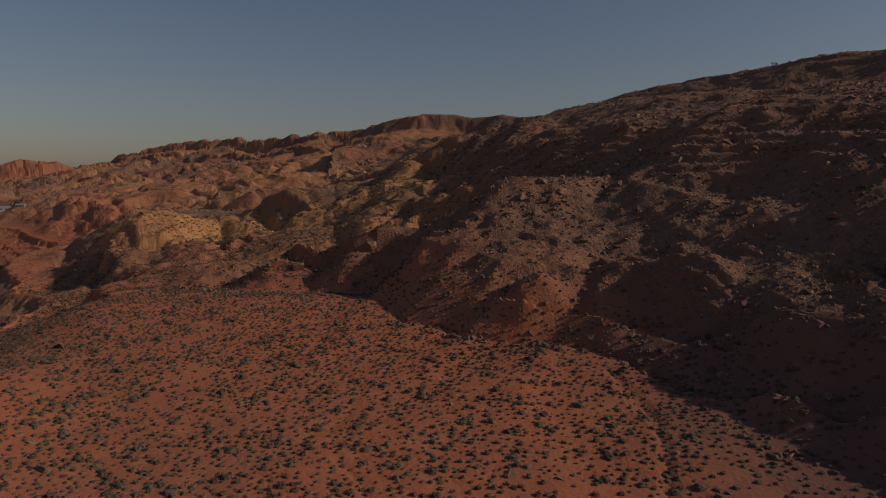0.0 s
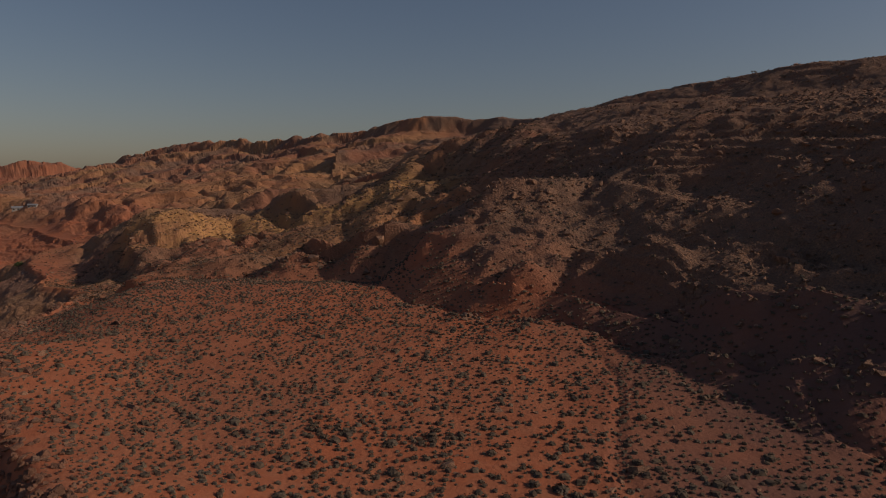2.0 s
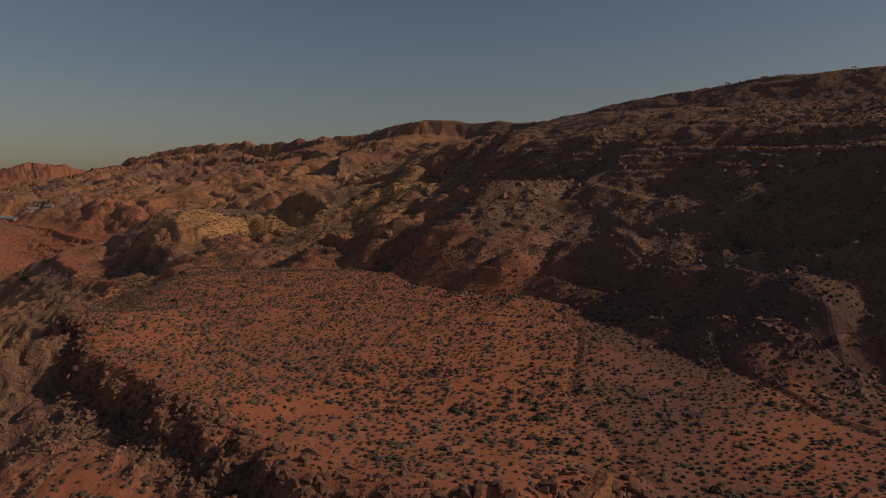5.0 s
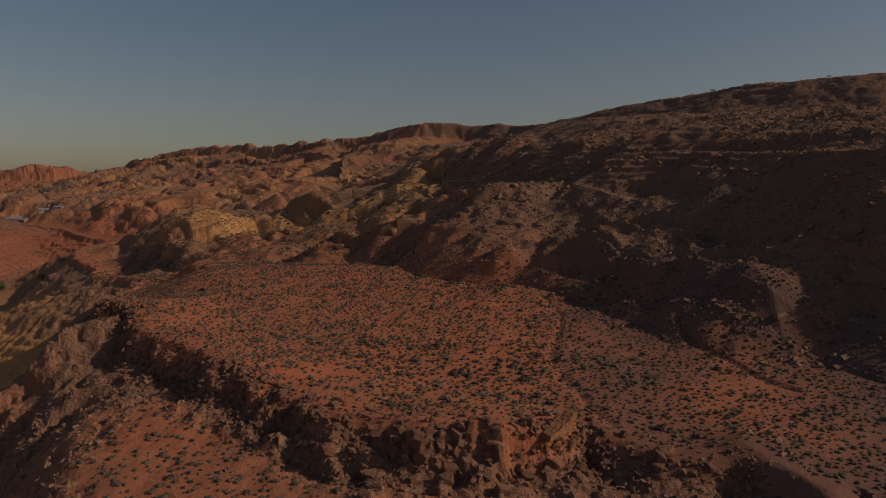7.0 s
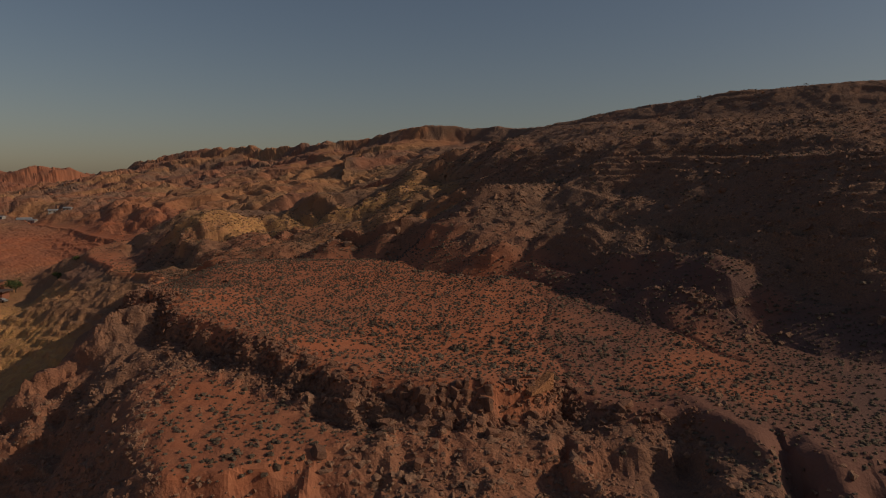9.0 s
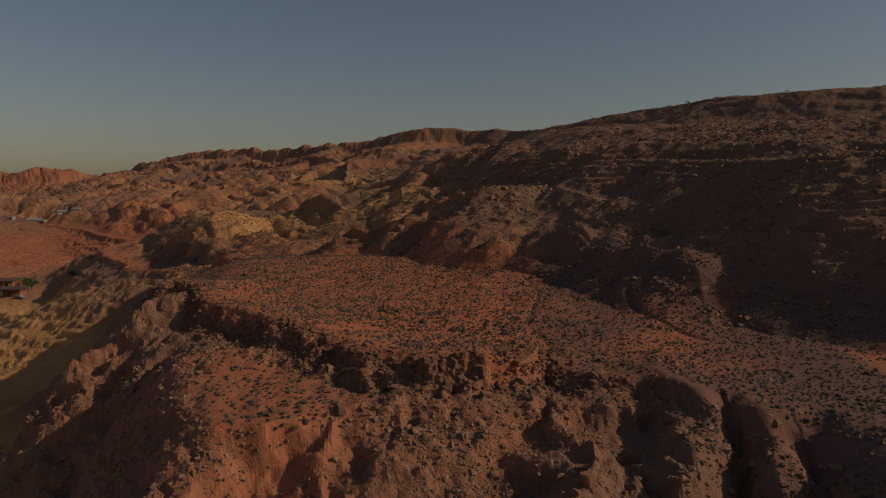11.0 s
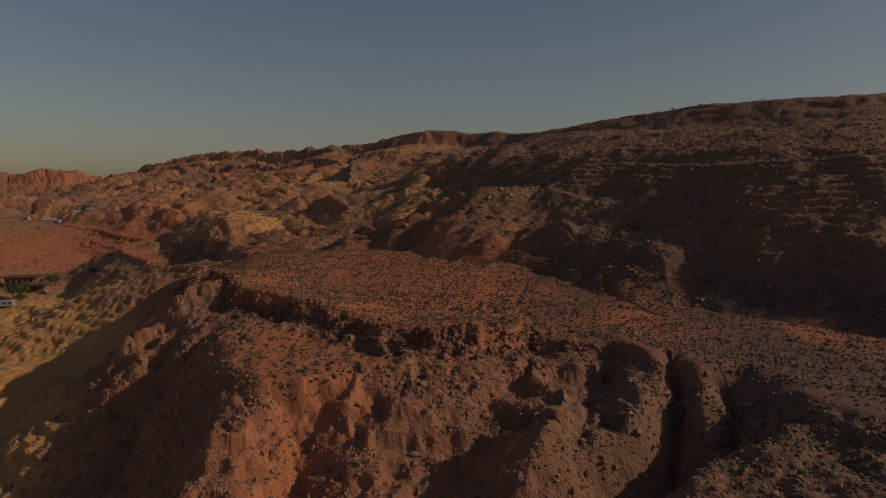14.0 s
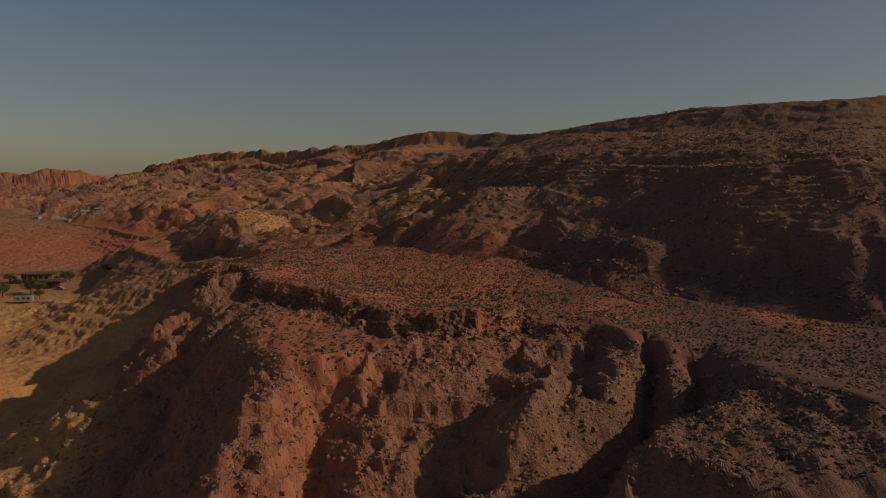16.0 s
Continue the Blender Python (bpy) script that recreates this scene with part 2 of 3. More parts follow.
    z_step = terrace(z_in + wob, 1.15, 0.6) - wob
    z_in = z_in + (z_step - z_in) * 0.6 * rough * ramp(-0.1, 0.35, fbm(x, y, 11, 2, 67)) * (1 - 0.7 * beyond_bench) * (1 - 0.75 * ramp(34, 52, u))
    for kx, ky, kr, kh in KNOLLS:
        z_in = z_in + kh * ramp(1.2, 0.15, np.hypot(wx + 1.6 * fbm(x, y, 5, 3, 55) - kx, 1.3 * (wy - ky)) / kr)
    for line, drop in BEDS:
        z_in = z_in + bed_step(wx, wy, line, drop)
    z_in = z_in + (1 - rough) * edge * (0.35 * fbm(x, y, 14, 3, 71))
    for line, depth, width in WASHES:
        z_in = z_in - depth * ramp(width, 0, to_line(wx, wy, line)[0])

    # the scarp, the narrow shelf under it and the fall to the valley
    right, left = ramp(6, 13, x), ramp(-26, -42, x)
    scarp = 2.4 - 1.4 * right - 1.0 * ramp(95, 150, y)
    steep = 0.42 + 0.3 * ramp(-6, -14, x) + 0.3 * left + 1.0 * ramp(14, 19, x)
    steep = steep * (1 - 0.8 * ramp(150, 215, y))
    brow = 3.6 * np.exp(-((x + 15.5) / 3.6) ** 2) * ramp(30, 10, y)
    grade = 0.12 + 0.16 * left + 0.04 * right
    z_out = rim - scarp * ramp(0, 1, (d + 1.6 * fbm(x, y, 2.6, 3, 93) * ramp(0, 1.5, d)) / (3.4 + 2.2 * fbm(x, y, 6, 2, 74))) - grade * np.minimum(d, 22)

    def fall(out):
        soft = out - 1.6 * (1 - np.exp(-out / 1.6))
        return np.where(soft < 9, steep * soft, steep * 9 + 0.6 * (soft - 9))

    crag = fbm(x + 0.6 * y, 1.5 * (z_out - fall(d2)), 4.0, 4, 95, 0.6)
    z_out = z_out - fall(np.maximum(0, d2 + 0.6 * crag * ramp(0, 2.5, d2))) - brow * ramp(0.2, 1.8, d2 + 0.4 * crag)
    floor = -25 + 0.11 * np.clip(y - 195, 0, 300) + 0.1 * np.clip(y - 20, -300, 0) + 0.02 * np.clip(-x - 200, 0, 3000)
    gully = ridged(x + 0.5 * y, y * 0.35, 16, 3, 83)
    z_out = z_out - ramp(0, 12, d2) * (1.8 - 0.8 * ramp(-22, -12, x)) * (0.6 - gully)
    for spur, lean in zip(SPURS, (0.45, 0.8, 1.1, 0.55, 0.62, 0.75)):
        sd, crest = to_line(x + 2.6 * fbm(x, y, 6, 4, 87, 0.6), y + 2.0 * fbm(x, y, 5, 4, 88, 0.6), spur)
        z_out = soft_max(z_out, crest - lean * np.maximum(0, sd + (0.8 if spur[0][0] > -50 else 0.3) * crag), 1.5)
    ribs = ridged(0.8 * x - 0.6 * y + 3 * fbm(x, y, 14, 2, 84), 0.16 * (0.6 * x + 0.8 * y), 7, 3, 85) - 0.4
    terrace_flat = ramp(3.5, 6, d) * ramp(1.5, 0, d2) * ramp(-30, -24, x) * ramp(1, -5, x) * ramp(30, 20, y)
    z_out = soft_max(z_out, floor + 3 * fbm(x, y, 60, 3, 91) + 2.6 * ribs * ramp(-45, -60, x) * ramp(230, 150, y), 4)
    rock = ramp(0.3, 2.5, d) * (0.12 + 0.88 * ramp(-48, -28, y)) * (1 - 0.4 * ramp(16, 20, x) * ramp(2.5, 0.5, d2)) * (1 - 0.85 * terrace_flat)
    z_out = z_out + rock * (1 - 0.8 * ramp(-50, -68, x)) * (0.8 * ramp(0, 5, d2) * (ridged(x, y, 7, 3, 94, 0.5) - 0.5) + (0.7 + 0.3 * ramp(0, 6, d2)) * fbm(x, 0.6 * y + 0.8 * z_out, 4.5, 3, 97, 0.6) + 0.55 * fbm(x + 0.3 * z_out, 0.5 * y + 0.9 * z_out, 1.9, 3, 89, 0.6) - 0.5 * np.abs(fbm(x, 0.4 * y + 1.1 * z_out, 3.0, 2, 86)) + 0.5 * far * fbm(x, y, 20, 3, 98))
    wob = 1.6 * fbm(x, y, 14, 3, 99)
    z_step = terrace(z_out + wob, 2.2, 0.5) - wob
    z_out = z_out + (z_step - z_out) * 0.55 * rock * ramp(-0.45, 0.15, fbm(x, y, 12, 2, 96)) * ramp(-44, -34, z_out)

    z = np.where(inside, z_in, z_out)
    for line, side in RAVINES:
        if line[0][0] > 0:
            axis = np.interp(y, [p[1] for p in line[::-1]], [p[0] for p in line[::-1]])
            side = np.where(x < axis, 1.2, side + 0.3)
        rv, bed = to_line(wx, wy, line)
        z = -soft_max(-z, -(bed + side * rv + 1.2 * fbm(x, y, 4, 3, 92)), 2.0)
    pad = ramp(1.0, 0.55, np.hypot((x + 174) / 40, (y - 200) / 42))
    z = z + (-22.2 + 0.03 * (y - 200) - z) * pad
    if fine:
        bumpy = np.where(inside, 0.05 + 0.22 * rough, 0.05 + 0.34 * rock)
        z = z + bumpy * fbm(x, y, 1.6, 3, 101)
    if masks:
        return z, np.where(inside, rough, rock), inside, d
    return z


# ---- materials ----


def nodes_of(name):
    mat = bpy.data.materials.new(name)
    mat.use_nodes = True
    return mat, mat.node_tree.nodes, mat.node_tree.links, mat.node_tree.nodes["Principled BSDF"]


def noise_node(n, l, coord, scale, detail=5, rough=0.6):
    t = n.new("ShaderNodeTexNoise")
    t.inputs["Scale"].default_value, t.inputs["Detail"].default_value, t.inputs["Roughness"].default_value = scale, detail, rough
    l.new(coord, t.inputs["Vector"])
    return t.outputs["Fac"]


def mix_node(n, l, fac, a, b):
    """Mixes two colours, each a socket or a triple, by a socket or a number."""
    m = n.new("ShaderNodeMix")
    m.data_type = "RGBA"
    for key, v in ((0, fac), (6, a), (7, b)):
        if isinstance(v, tuple):
            m.inputs[key].default_value = (*v, 1)
        elif isinstance(v, (int, float)):
            m.inputs[key].default_value = v
        else:
            l.new(v, m.inputs[key])
    return m.outputs[2]


def level_node(n, l, v, lo, hi, a=0.0, b=1.0):
    m = n.new("ShaderNodeMapRange")
    l.new(v, m.inputs[0])
    for k, value in enumerate((lo, hi, a, b)):
        m.inputs[k + 1].default_value = value
    return m.outputs[0]


def ground_material():
    mat, n, l, b = nodes_of("desert_ground")
    pos = n.new("ShaderNodeNewGeometry").outputs["Position"]

    def attribute(name):
        a = n.new("ShaderNodeAttribute")
        a.attribute_name = name
        return a.outputs["Fac"]

    broad, mid, grain = noise_node(n, l, pos, 0.07, 4), noise_node(n, l, pos, 0.6, 5), noise_node(n, l, pos, 5.0, 4, 0.7)
    soil = mix_node(n, l, level_node(n, l, broad, 0.35, 0.65), (0.425, 0.134, 0.062), (0.345, 0.135, 0.075))
    soil = mix_node(n, l, level_node(n, l, mid, 0.45, 0.7), soil, (0.426, 0.170, 0.091))
    stone = mix_node(n, l, level_node(n, l, mid, 0.35, 0.65), (0.245, 0.145, 0.098), (0.345, 0.196, 0.122))
    stone = mix_node(n, l, level_node(n, l, grain, 0.42, 0.6), stone, (0.160, 0.106, 0.080))
    tan = mix_node(n, l, level_node(n, l, mid, 0.35, 0.65), (0.560, 0.320, 0.120), (0.449, 0.235, 0.111))
    # darker soil right of the wash, with the bench's dimmer light painted in
    soil = mix_node(n, l, attribute("dark_soil_shade"), soil, (0.138, 0.083, 0.072))
    colour = mix_node(n, l, attribute("rock"), soil, stone)
    colour = mix_node(n, l, attribute("tan"), colour, tan)
    colour = mix_node(n, l, level_node(n, l, grain, 0.3, 0.75, 0.25, 0.0), colour, (0.139, 0.074, 0.052))
    l.new(colour, b.inputs["Base Color"])
    b.inputs["Roughness"].default_value = 0.95
    b.inputs["Specular IOR Level"].default_value = 0.15
    pebble = n.new("ShaderNodeTexVoronoi")
    pebble.inputs["Scale"].default_value = 3.2
    l.new(pos, pebble.inputs["Vector"])
    add = n.new("ShaderNodeMath")
    add.operation = "MULTIPLY_ADD"
    l.new(pebble.outputs["Distance"], add.inputs[0])
    add.inputs[1].default_value = -0.5
    l.new(grain, add.inputs[2])
    bump = n.new("ShaderNodeBump")
    bump.inputs["Distance"].default_value = 0.2
    l.new(level_node(n, l, attribute("rock"), 0.1, 0.8, 0.35, 1.0), bump.inputs["Strength"])
    l.new(add.outputs[0], bump.inputs["Height"])
    l.new(bump.outputs["Normal"], b.inputs["Normal"])
    return mat


def rock_material(name, dark, pale):
    mat, n, l, b = nodes_of(name)
    pos = n.new("ShaderNodeNewGeometry").outputs["Position"]
    info = n.new("ShaderNodeObjectInfo").outputs["Random"]
    island = n.new("ShaderNodeNewGeometry").outputs["Random Per Island"]
    coarse, grain = noise_node(n, l, pos, 2.2, 5), noise_node(n, l, pos, 9, 4, 0.7)
    colour = mix_node(n, l, level_node(n, l, coarse, 0.35, 0.65), dark, pale)
    colour = mix_node(n, l, level_node(n, l, info, 0, 1, 0, 0.45), colour, (pale[0] * 1.2, pale[1] * 1.15, pale[2] * 1.1))
    colour = mix_node(n, l, level_node(n, l, island, 0, 1, 0, 0.5), colour, dark)
    colour = mix_node(n, l, level_node(n, l, grain, 0.5, 0.75, 0, 0.5), colour, (0.114, 0.064, 0.051))
    l.new(colour, b.inputs["Base Color"])
    b.inputs["Roughness"].default_value = 0.9
    b.inputs["Specular IOR Level"].default_value = 0.2
    bump = n.new("ShaderNodeBump")
    bump.inputs["Strength"].default_value, bump.inputs["Distance"].default_value = 0.9, 0.14
    l.new(grain, bump.inputs["Height"])
    l.new(bump.outputs["Normal"], b.inputs["Normal"])
    return mat


def leaf_material(name, dark, pale):
    mat, n, l, b = nodes_of(name)
    geo = n.new("ShaderNodeNewGeometry")
    broad = noise_node(n, l, geo.outputs["Position"], 0.35, 3)
    colour = mix_node(n, l, geo.outputs["Random Per Island"], dark, pale)
    colour = mix_node(n, l, level_node(n, l, broad, 0.4, 0.65, 0, 0.6), colour, (dark[0] * 0.9, dark[1] * 0.7, dark[2] * 0.6))
    l.new(colour, b.inputs["Base Color"])
    b.inputs["Roughness"].default_value = 0.8
    b.inputs["Specular IOR Level"].default_value = 0.2
    return mat


def plain_material(name, rgb, rough=0.7, metal=0.0):
    mat, n, l, b = nodes_of(name)
    pos = n.new("ShaderNodeNewGeometry").outputs["Position"]
    fac = level_node(n, l, noise_node(n, l, pos, 1.5, 5), 0.35, 0.7, 0, 0.35)
    l.new(mix_node(n, l, fac, rgb, tuple(c * 0.6 for c in rgb)), b.inputs["Base Color"])
    b.inputs["Roughness"].default_value, b.inputs["Metallic"].default_value = rough, metal
    return mat


GROUND = ground_material()
ROCK = rock_material("red_sandstone", (0.120, 0.070, 0.053), (0.275, 0.142, 0.090))
RUBBLE = rock_material("sandstone_rubble", (0.150, 0.094, 0.070), (0.385, 0.225, 0.145))
SHRUB = leaf_material("shrub_leaves", (0.084, 0.066, 0.050), (0.155, 0.124, 0.090))
TREE_LEAF = leaf_material("tree_leaves", (0.044, 0.070, 0.025), (0.089, 0.114, 0.044))

# ---- ground: one sheet, fine where the walk passes ----
turns = np.concatenate([np.linspace(-180, -50, 44, endpoint=False), np.linspace(-50, -37, 34, endpoint=False), np.linspace(-37, 40, 640, endpoint=False), np.linspace(40, 60, 34, endpoint=False), np.linspace(60, 180, 40, endpoint=False)])
reach = np.concatenate([np.linspace(3, 105, 55, endpoint=False), np.geomspace(105, 300, 470, endpoint=False), np.geomspace(300, 760, 205, endpoint=False), np.geomspace(760, 1400, 72, endpoint=False), np.geomspace(1400, 4600, 80)])
TT, RR = np.meshgrid(np.radians(turns), reach)
GX, GY = RR * np.sin(TT), -130 + RR * np.cos(TT)
GZ, G_ROCK, G_IN, G_D = height(GX, GY, masks=True)
rows_n, cols_n = GX.shape
idx = np.arange(rows_n * cols_n).reshape(rows_n, cols_n)
nxt = np.roll(idx, -1, axis=1)
quads = np.stack([idx[:-1], nxt[:-1], nxt[1:], idx[1:]], -1).reshape(-1, 4)[:, ::-1]
ground_mesh = bpy.data.meshes.new("ground")
ground_mesh.vertices.add(rows_n * cols_n)
ground_mesh.vertices.foreach_set("co", np.stack([GX, GY, GZ], -1).ravel())
ground_mesh.loops.add(quads.size)
ground_mesh.loops.foreach_set("vertex_index", quads.ravel().astype(np.int32))
ground_mesh.polygons.add(len(quads))
ground_mesh.polygons.foreach_set("loop_start", np.arange(0, quads.size, 4, dtype=np.int32))
ground_mesh.polygons.foreach_set("use_smooth", np.zeros(len(quads), bool))
ground_mesh.update()
bad = 0.9 * ramp(-0.1, 0.5, 0.9 * fbm(GX, GY, 30, 3, 201) + 0.75 - np.hypot((GX + 40) / 64, (GY - 186) / 44))
low = ramp(-10, -17, GZ) * ramp(-45, -55, GX + 8 * fbm(GX, GY, 20, 3, 209)) * ramp(230, 170, GY)
west = 0.45 * ramp(-0.2, 0.4, fbm(GX, GY, 50, 3, 205)) * ramp(20, -20, GX) * ramp(95, 130, GY) * ramp(1300, 700, GY)
bare = np.clip(1.3 * np.exp(-((GX + 215) / 75) ** 2 - ((GY - 305) / 70) ** 2), 0, 1)
# the last mask, rising with x, holds both darker soil and painted shade
for key, values in (("rock", np.where(G_IN, 1.0 - 0.5 * ramp(92, 115, GY) * ramp(35, -5, GX) * ramp(-0.3, 0.25, fbm(GX, GY, 26, 3, 211)), 0.9 + 0.2 * ramp(8, 22, GX) - 0.75 * np.exp(-((GX + 15) / 7) ** 2) * ramp(6, -2, GY)) * (0.45 + 0.55 * ramp(1500, 900, GY)) * G_ROCK * (1 - 0.9 * bare) * (1 - 0.6 * np.where(G_IN, 0, np.exp(-((G_D - 9) / 3) ** 2)) * ramp(-38, -30, GX) * ramp(-4, -10, GX)) * np.clip(0.85 + 0.25 * np.maximum(ramp(10, 30, GX), ramp(85, 110, GY)) + 0.45 * fbm(GX, GY, 12, 3, 203), 0, 1)), ("tan", np.clip(bad + low + west, 0, 1) * (1 - bare)), ("dark_soil_shade", (0.75 * ramp(6, 16, GX) + 0.3 * ramp(18, 40, GX)) * np.clip(0.95 + fbm(GX, GY, 12, 3, 207), 0, 1) * ramp(80, 55, GY))):
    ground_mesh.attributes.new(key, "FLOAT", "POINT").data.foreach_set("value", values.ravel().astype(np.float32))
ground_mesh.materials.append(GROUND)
ground = tagged(new("ground", ground_mesh), "red sandy desert ground with stepped sandstone ledges", "ground", kind="structure")


# ---- stones and shrubs ----
rng = np.random.default_rng(7)


def part(name, bm, material, parent=None, label=""):
    mesh = bpy.data.meshes.new(name)
    bm.to_mesh(mesh)
    bm.free()
    mesh.materials.append(material)
    ob = new(name, mesh)
    ob.parent = parent
    return tagged(ob, label)


def stone_shape(seed, count=15, flat=0.7):
    """An angular block: the hull of points on a lumpy ball."""
    r = np.random.default_rng(seed)
    v = r.normal(size=(count, 3))
    v /= np.linalg.norm(v, axis=1)[:, None]
    v = np.sign(v) * np.abs(v) ** 0.7 * r.uniform(0.75, 1.1, (count, 1)) * np.array((1, r.uniform(0.6, 0.95), r.uniform(0.5, 0.9) * flat / 0.7))
    bm = bmesh.new()
    for p in v:
        bm.verts.new(p)
    hull = bmesh.ops.convex_hull(bm, input=bm.verts)
    bmesh.ops.delete(bm, geom=[g for g in hull["geom_interior"] if isinstance(g, bmesh.types.BMVert)], context="VERTS")
    bmesh.ops.triangulate(bm, faces=bm.faces)
    return bm


def shrub_shape(seed, blades=34, core=True):
    """A low round shrub: many small tufts on a half ball."""
    r = np.random.default_rng(seed)
    bm = bmesh.new()
    if core:
        a0 = r.uniform(0, 6.28)
        ring = [bm.verts.new((0.40 * r.uniform(0.8, 1.1) * math.cos(a0 + k * 1.047), 0.40 * r.uniform(0.8, 1.1) * math.sin(a0 + k * 1.047), -0.03)) for k in range(6)]
        crown = [bm.verts.new((0.27 * r.uniform(0.7, 1.2) * math.cos(a0 + 0.5 + k * 1.047), 0.27 * r.uniform(0.7, 1.2) * math.sin(a0 + 0.5 + k * 1.047), 0.27 * r.uniform(0.8, 1.15))) for k in range(6)]
        tip = bm.verts.new((0, 0, 0.30))
        for k in range(6):
            m = (k + 1) % 6
            bm.faces.new((ring[k], ring[m], crown[k]))
            bm.faces.new((ring[m], crown[m], crown[k]))
            bm.faces.new((crown[k], crown[m], tip))
    for _ in range(blades):
        a, h = r.uniform(0, 2 * math.pi), r.uniform(0.05, 1) ** 0.8
        w = math.sqrt(max(0, 1 - h * h * 0.8)) * r.uniform(0.55, 1.05)
        c = Vector((0.5 * w * math.cos(a), 0.5 * w * math.sin(a), 0.4 * h * r.uniform(0.7, 1.1)))
        out = Vector((math.cos(a), math.sin(a), 0.4 + h)).normalized()
        side = out.cross(Vector(r.normal(size=3))).normalized()
        lift = out.cross(side)
        k = r.uniform(0.07, 0.14) if core else r.uniform(0.10, 0.19)
        vs = [bm.verts.new(c + side * k * 0.9 - lift * k * 0.3), bm.verts.new(c - side * k * 0.9 - lift * k * 0.4), bm.verts.new(c + lift * k * 1.3 + out * k * 0.6)]
        bm.faces.new(vs)
    return bm


def arrays(bm):
    bm.verts.index_update()
    v = np.array([p.co[:] for p in bm.verts])
    f = np.array([[p.index for p in q.verts] for q in bm.faces])
    bm.free()
    return v, f


def joined(name, shapes, places, sizes, material, tilt, label, category, squash=None):
    """Many small things in one mesh: each takes one of the shapes, turned and sized."""
    verts, faces, base = [], [], 0
    kind = rng.integers(0, len(shapes), len(places))
    if tilt > 0.3:
        places = places - np.stack([0 * sizes, 0 * sizes, 0.12 * sizes], -1)
    for k, (v, f) in enumerate(shapes):
        pick = np.where(kind == k)[0]
        m = len(pick)
        if not m:
            continue
        a = rng.uniform(0, 2 * np.pi, m)
        b = rng.normal(0, tilt, m)
        ca, sa, cb, sb = np.cos(a), np.sin(a), np.cos(b), np.sin(b)
        s3 = sizes[pick][:, None] * rng.uniform(0.8, 1.25, (m, 3)) * np.array((1, 1, 1 if tilt > 0.3 else 0.82))
        p = v[None] * s3[:, None]
        py, pz = p[..., 1] * cb[:, None] - p[..., 2] * sb[:, None], p[..., 1] * sb[:, None] + p[..., 2] * cb[:, None]
        px, py = p[..., 0] * ca[:, None] - py * sa[:, None], p[..., 0] * sa[:, None] + py * ca[:, None]
        verts.append((np.stack([px, py, pz], -1) + places[pick][:, None]).reshape(-1, 3))
        faces.append((f[None] + (base + np.arange(m) * len(v))[:, None, None]).reshape(-1, 3))
        base += m * len(v)
    verts, faces = np.concatenate(verts), np.concatenate(faces)
    mesh = bpy.data.meshes.new(name)
    mesh.vertices.add(len(verts))
    mesh.vertices.foreach_set("co", verts.ravel())
    mesh.loops.add(faces.size)
    mesh.loops.foreach_set("vertex_index", faces.ravel().astype(np.int32))
    mesh.polygons.add(len(faces))
    mesh.polygons.foreach_set("loop_start", np.arange(0, faces.size, 3, dtype=np.int32))
    mesh.polygons.foreach_set("use_smooth", np.zeros(len(faces), bool))
    mesh.update()
    mesh.materials.append(material)
    return tagged(new(name, mesh), label, category, kind="stuff")


def scatter(count, x0, x1, y0, y1):
    return rng.uniform(x0, x1, count), rng.uniform(y0, y1, count)


def spaced(x, y, gap):
    """Keeps points at least gap apart, on a coarse grid."""
    seen, keep = {}, []
    for i, (px, py) in enumerate(zip(x, y)):
        c = (int(px // gap), int(py // gap))
        if all((px - x[j]) ** 2 + (py - y[j]) ** 2 > gap * gap for dx in (-1, 0, 1) for dy in (-1, 0, 1) for j in seen.get((c[0] + dx, c[1] + dy), ())):
            seen.setdefault(c, []).append(i)
            keep.append(i)
    return np.array(keep)


# shrubs over the bench, thinner on the hill and the shelf
sx, sy = scatter(140000, -62, 95, -40, 100)
keep = spaced(sx, sy, 0.40)
sx, sy = sx[keep], sy[keep]
sz, s_rock, s_in, s_d = height(sx, sy, masks=True)
dense = 1.0 + 0.8 * fbm(sx, sy, 5, 3, 301)
keep = s_in & (s_d > 1.2) & (rng.uniform(0, 1, len(sx)) < dense * (1 - 0.8 * s_rock))
hx, hy = scatter(9000, -28, 2, -2, 24)
qx, qy = scatter(2600, 19, 46, -34, 4)
qz, _, q_in, q_d = height(qx, qy, masks=True)
side_shelf = (~q_in) & (q_d > 0.5) & (qz > -4)
hz, h_rock, h_in, h_d = height(hx, hy, masks=True)
flat = (~h_in) & (h_d > 3.0) & (hz > -1.6) & (h_rock < 0.6) & (rng.uniform(0, 1, len(hx)) < 0.16)
wide_x, wide_y = scatter(11000, -170, 120, 96, 380)
near_x, near_y = scatter(12000, -105, 25, 96, 210)
wide_x, wide_y = np.concatenate([wide_x, near_x]), np.concatenate([wide_y, near_y])
wz, _, w_in, _ = height(wide_x, wide_y, masks=True)
shrub_xyz = np.concatenate([np.stack([sx, sy, sz], -1)[keep], np.stack([hx, hy, hz], -1)[flat], np.stack([qx, qy, qz], -1)[side_shelf]])
far_xyz = np.stack([wide_x, wide_y, wz], -1)[w_in]
joined("far_shrubs", [arrays(shrub_shape(440 + k, 10, False)) for k in range(4)], far_xyz, np.clip(rng.lognormal(-0.4, 0.35, len(far_xyz)), 0.4, 1.5), SHRUB, 0.1, "dark desert shrubs dotted over the rocky slopes", "shrubs")
shrub_size = np.clip(rng.lognormal(-0.90, 0.34, len(shrub_xyz)), 0.16, 0.95)
shrub_shapes = [arrays(shrub_shape(400 + k, 11)) for k in range(6)]
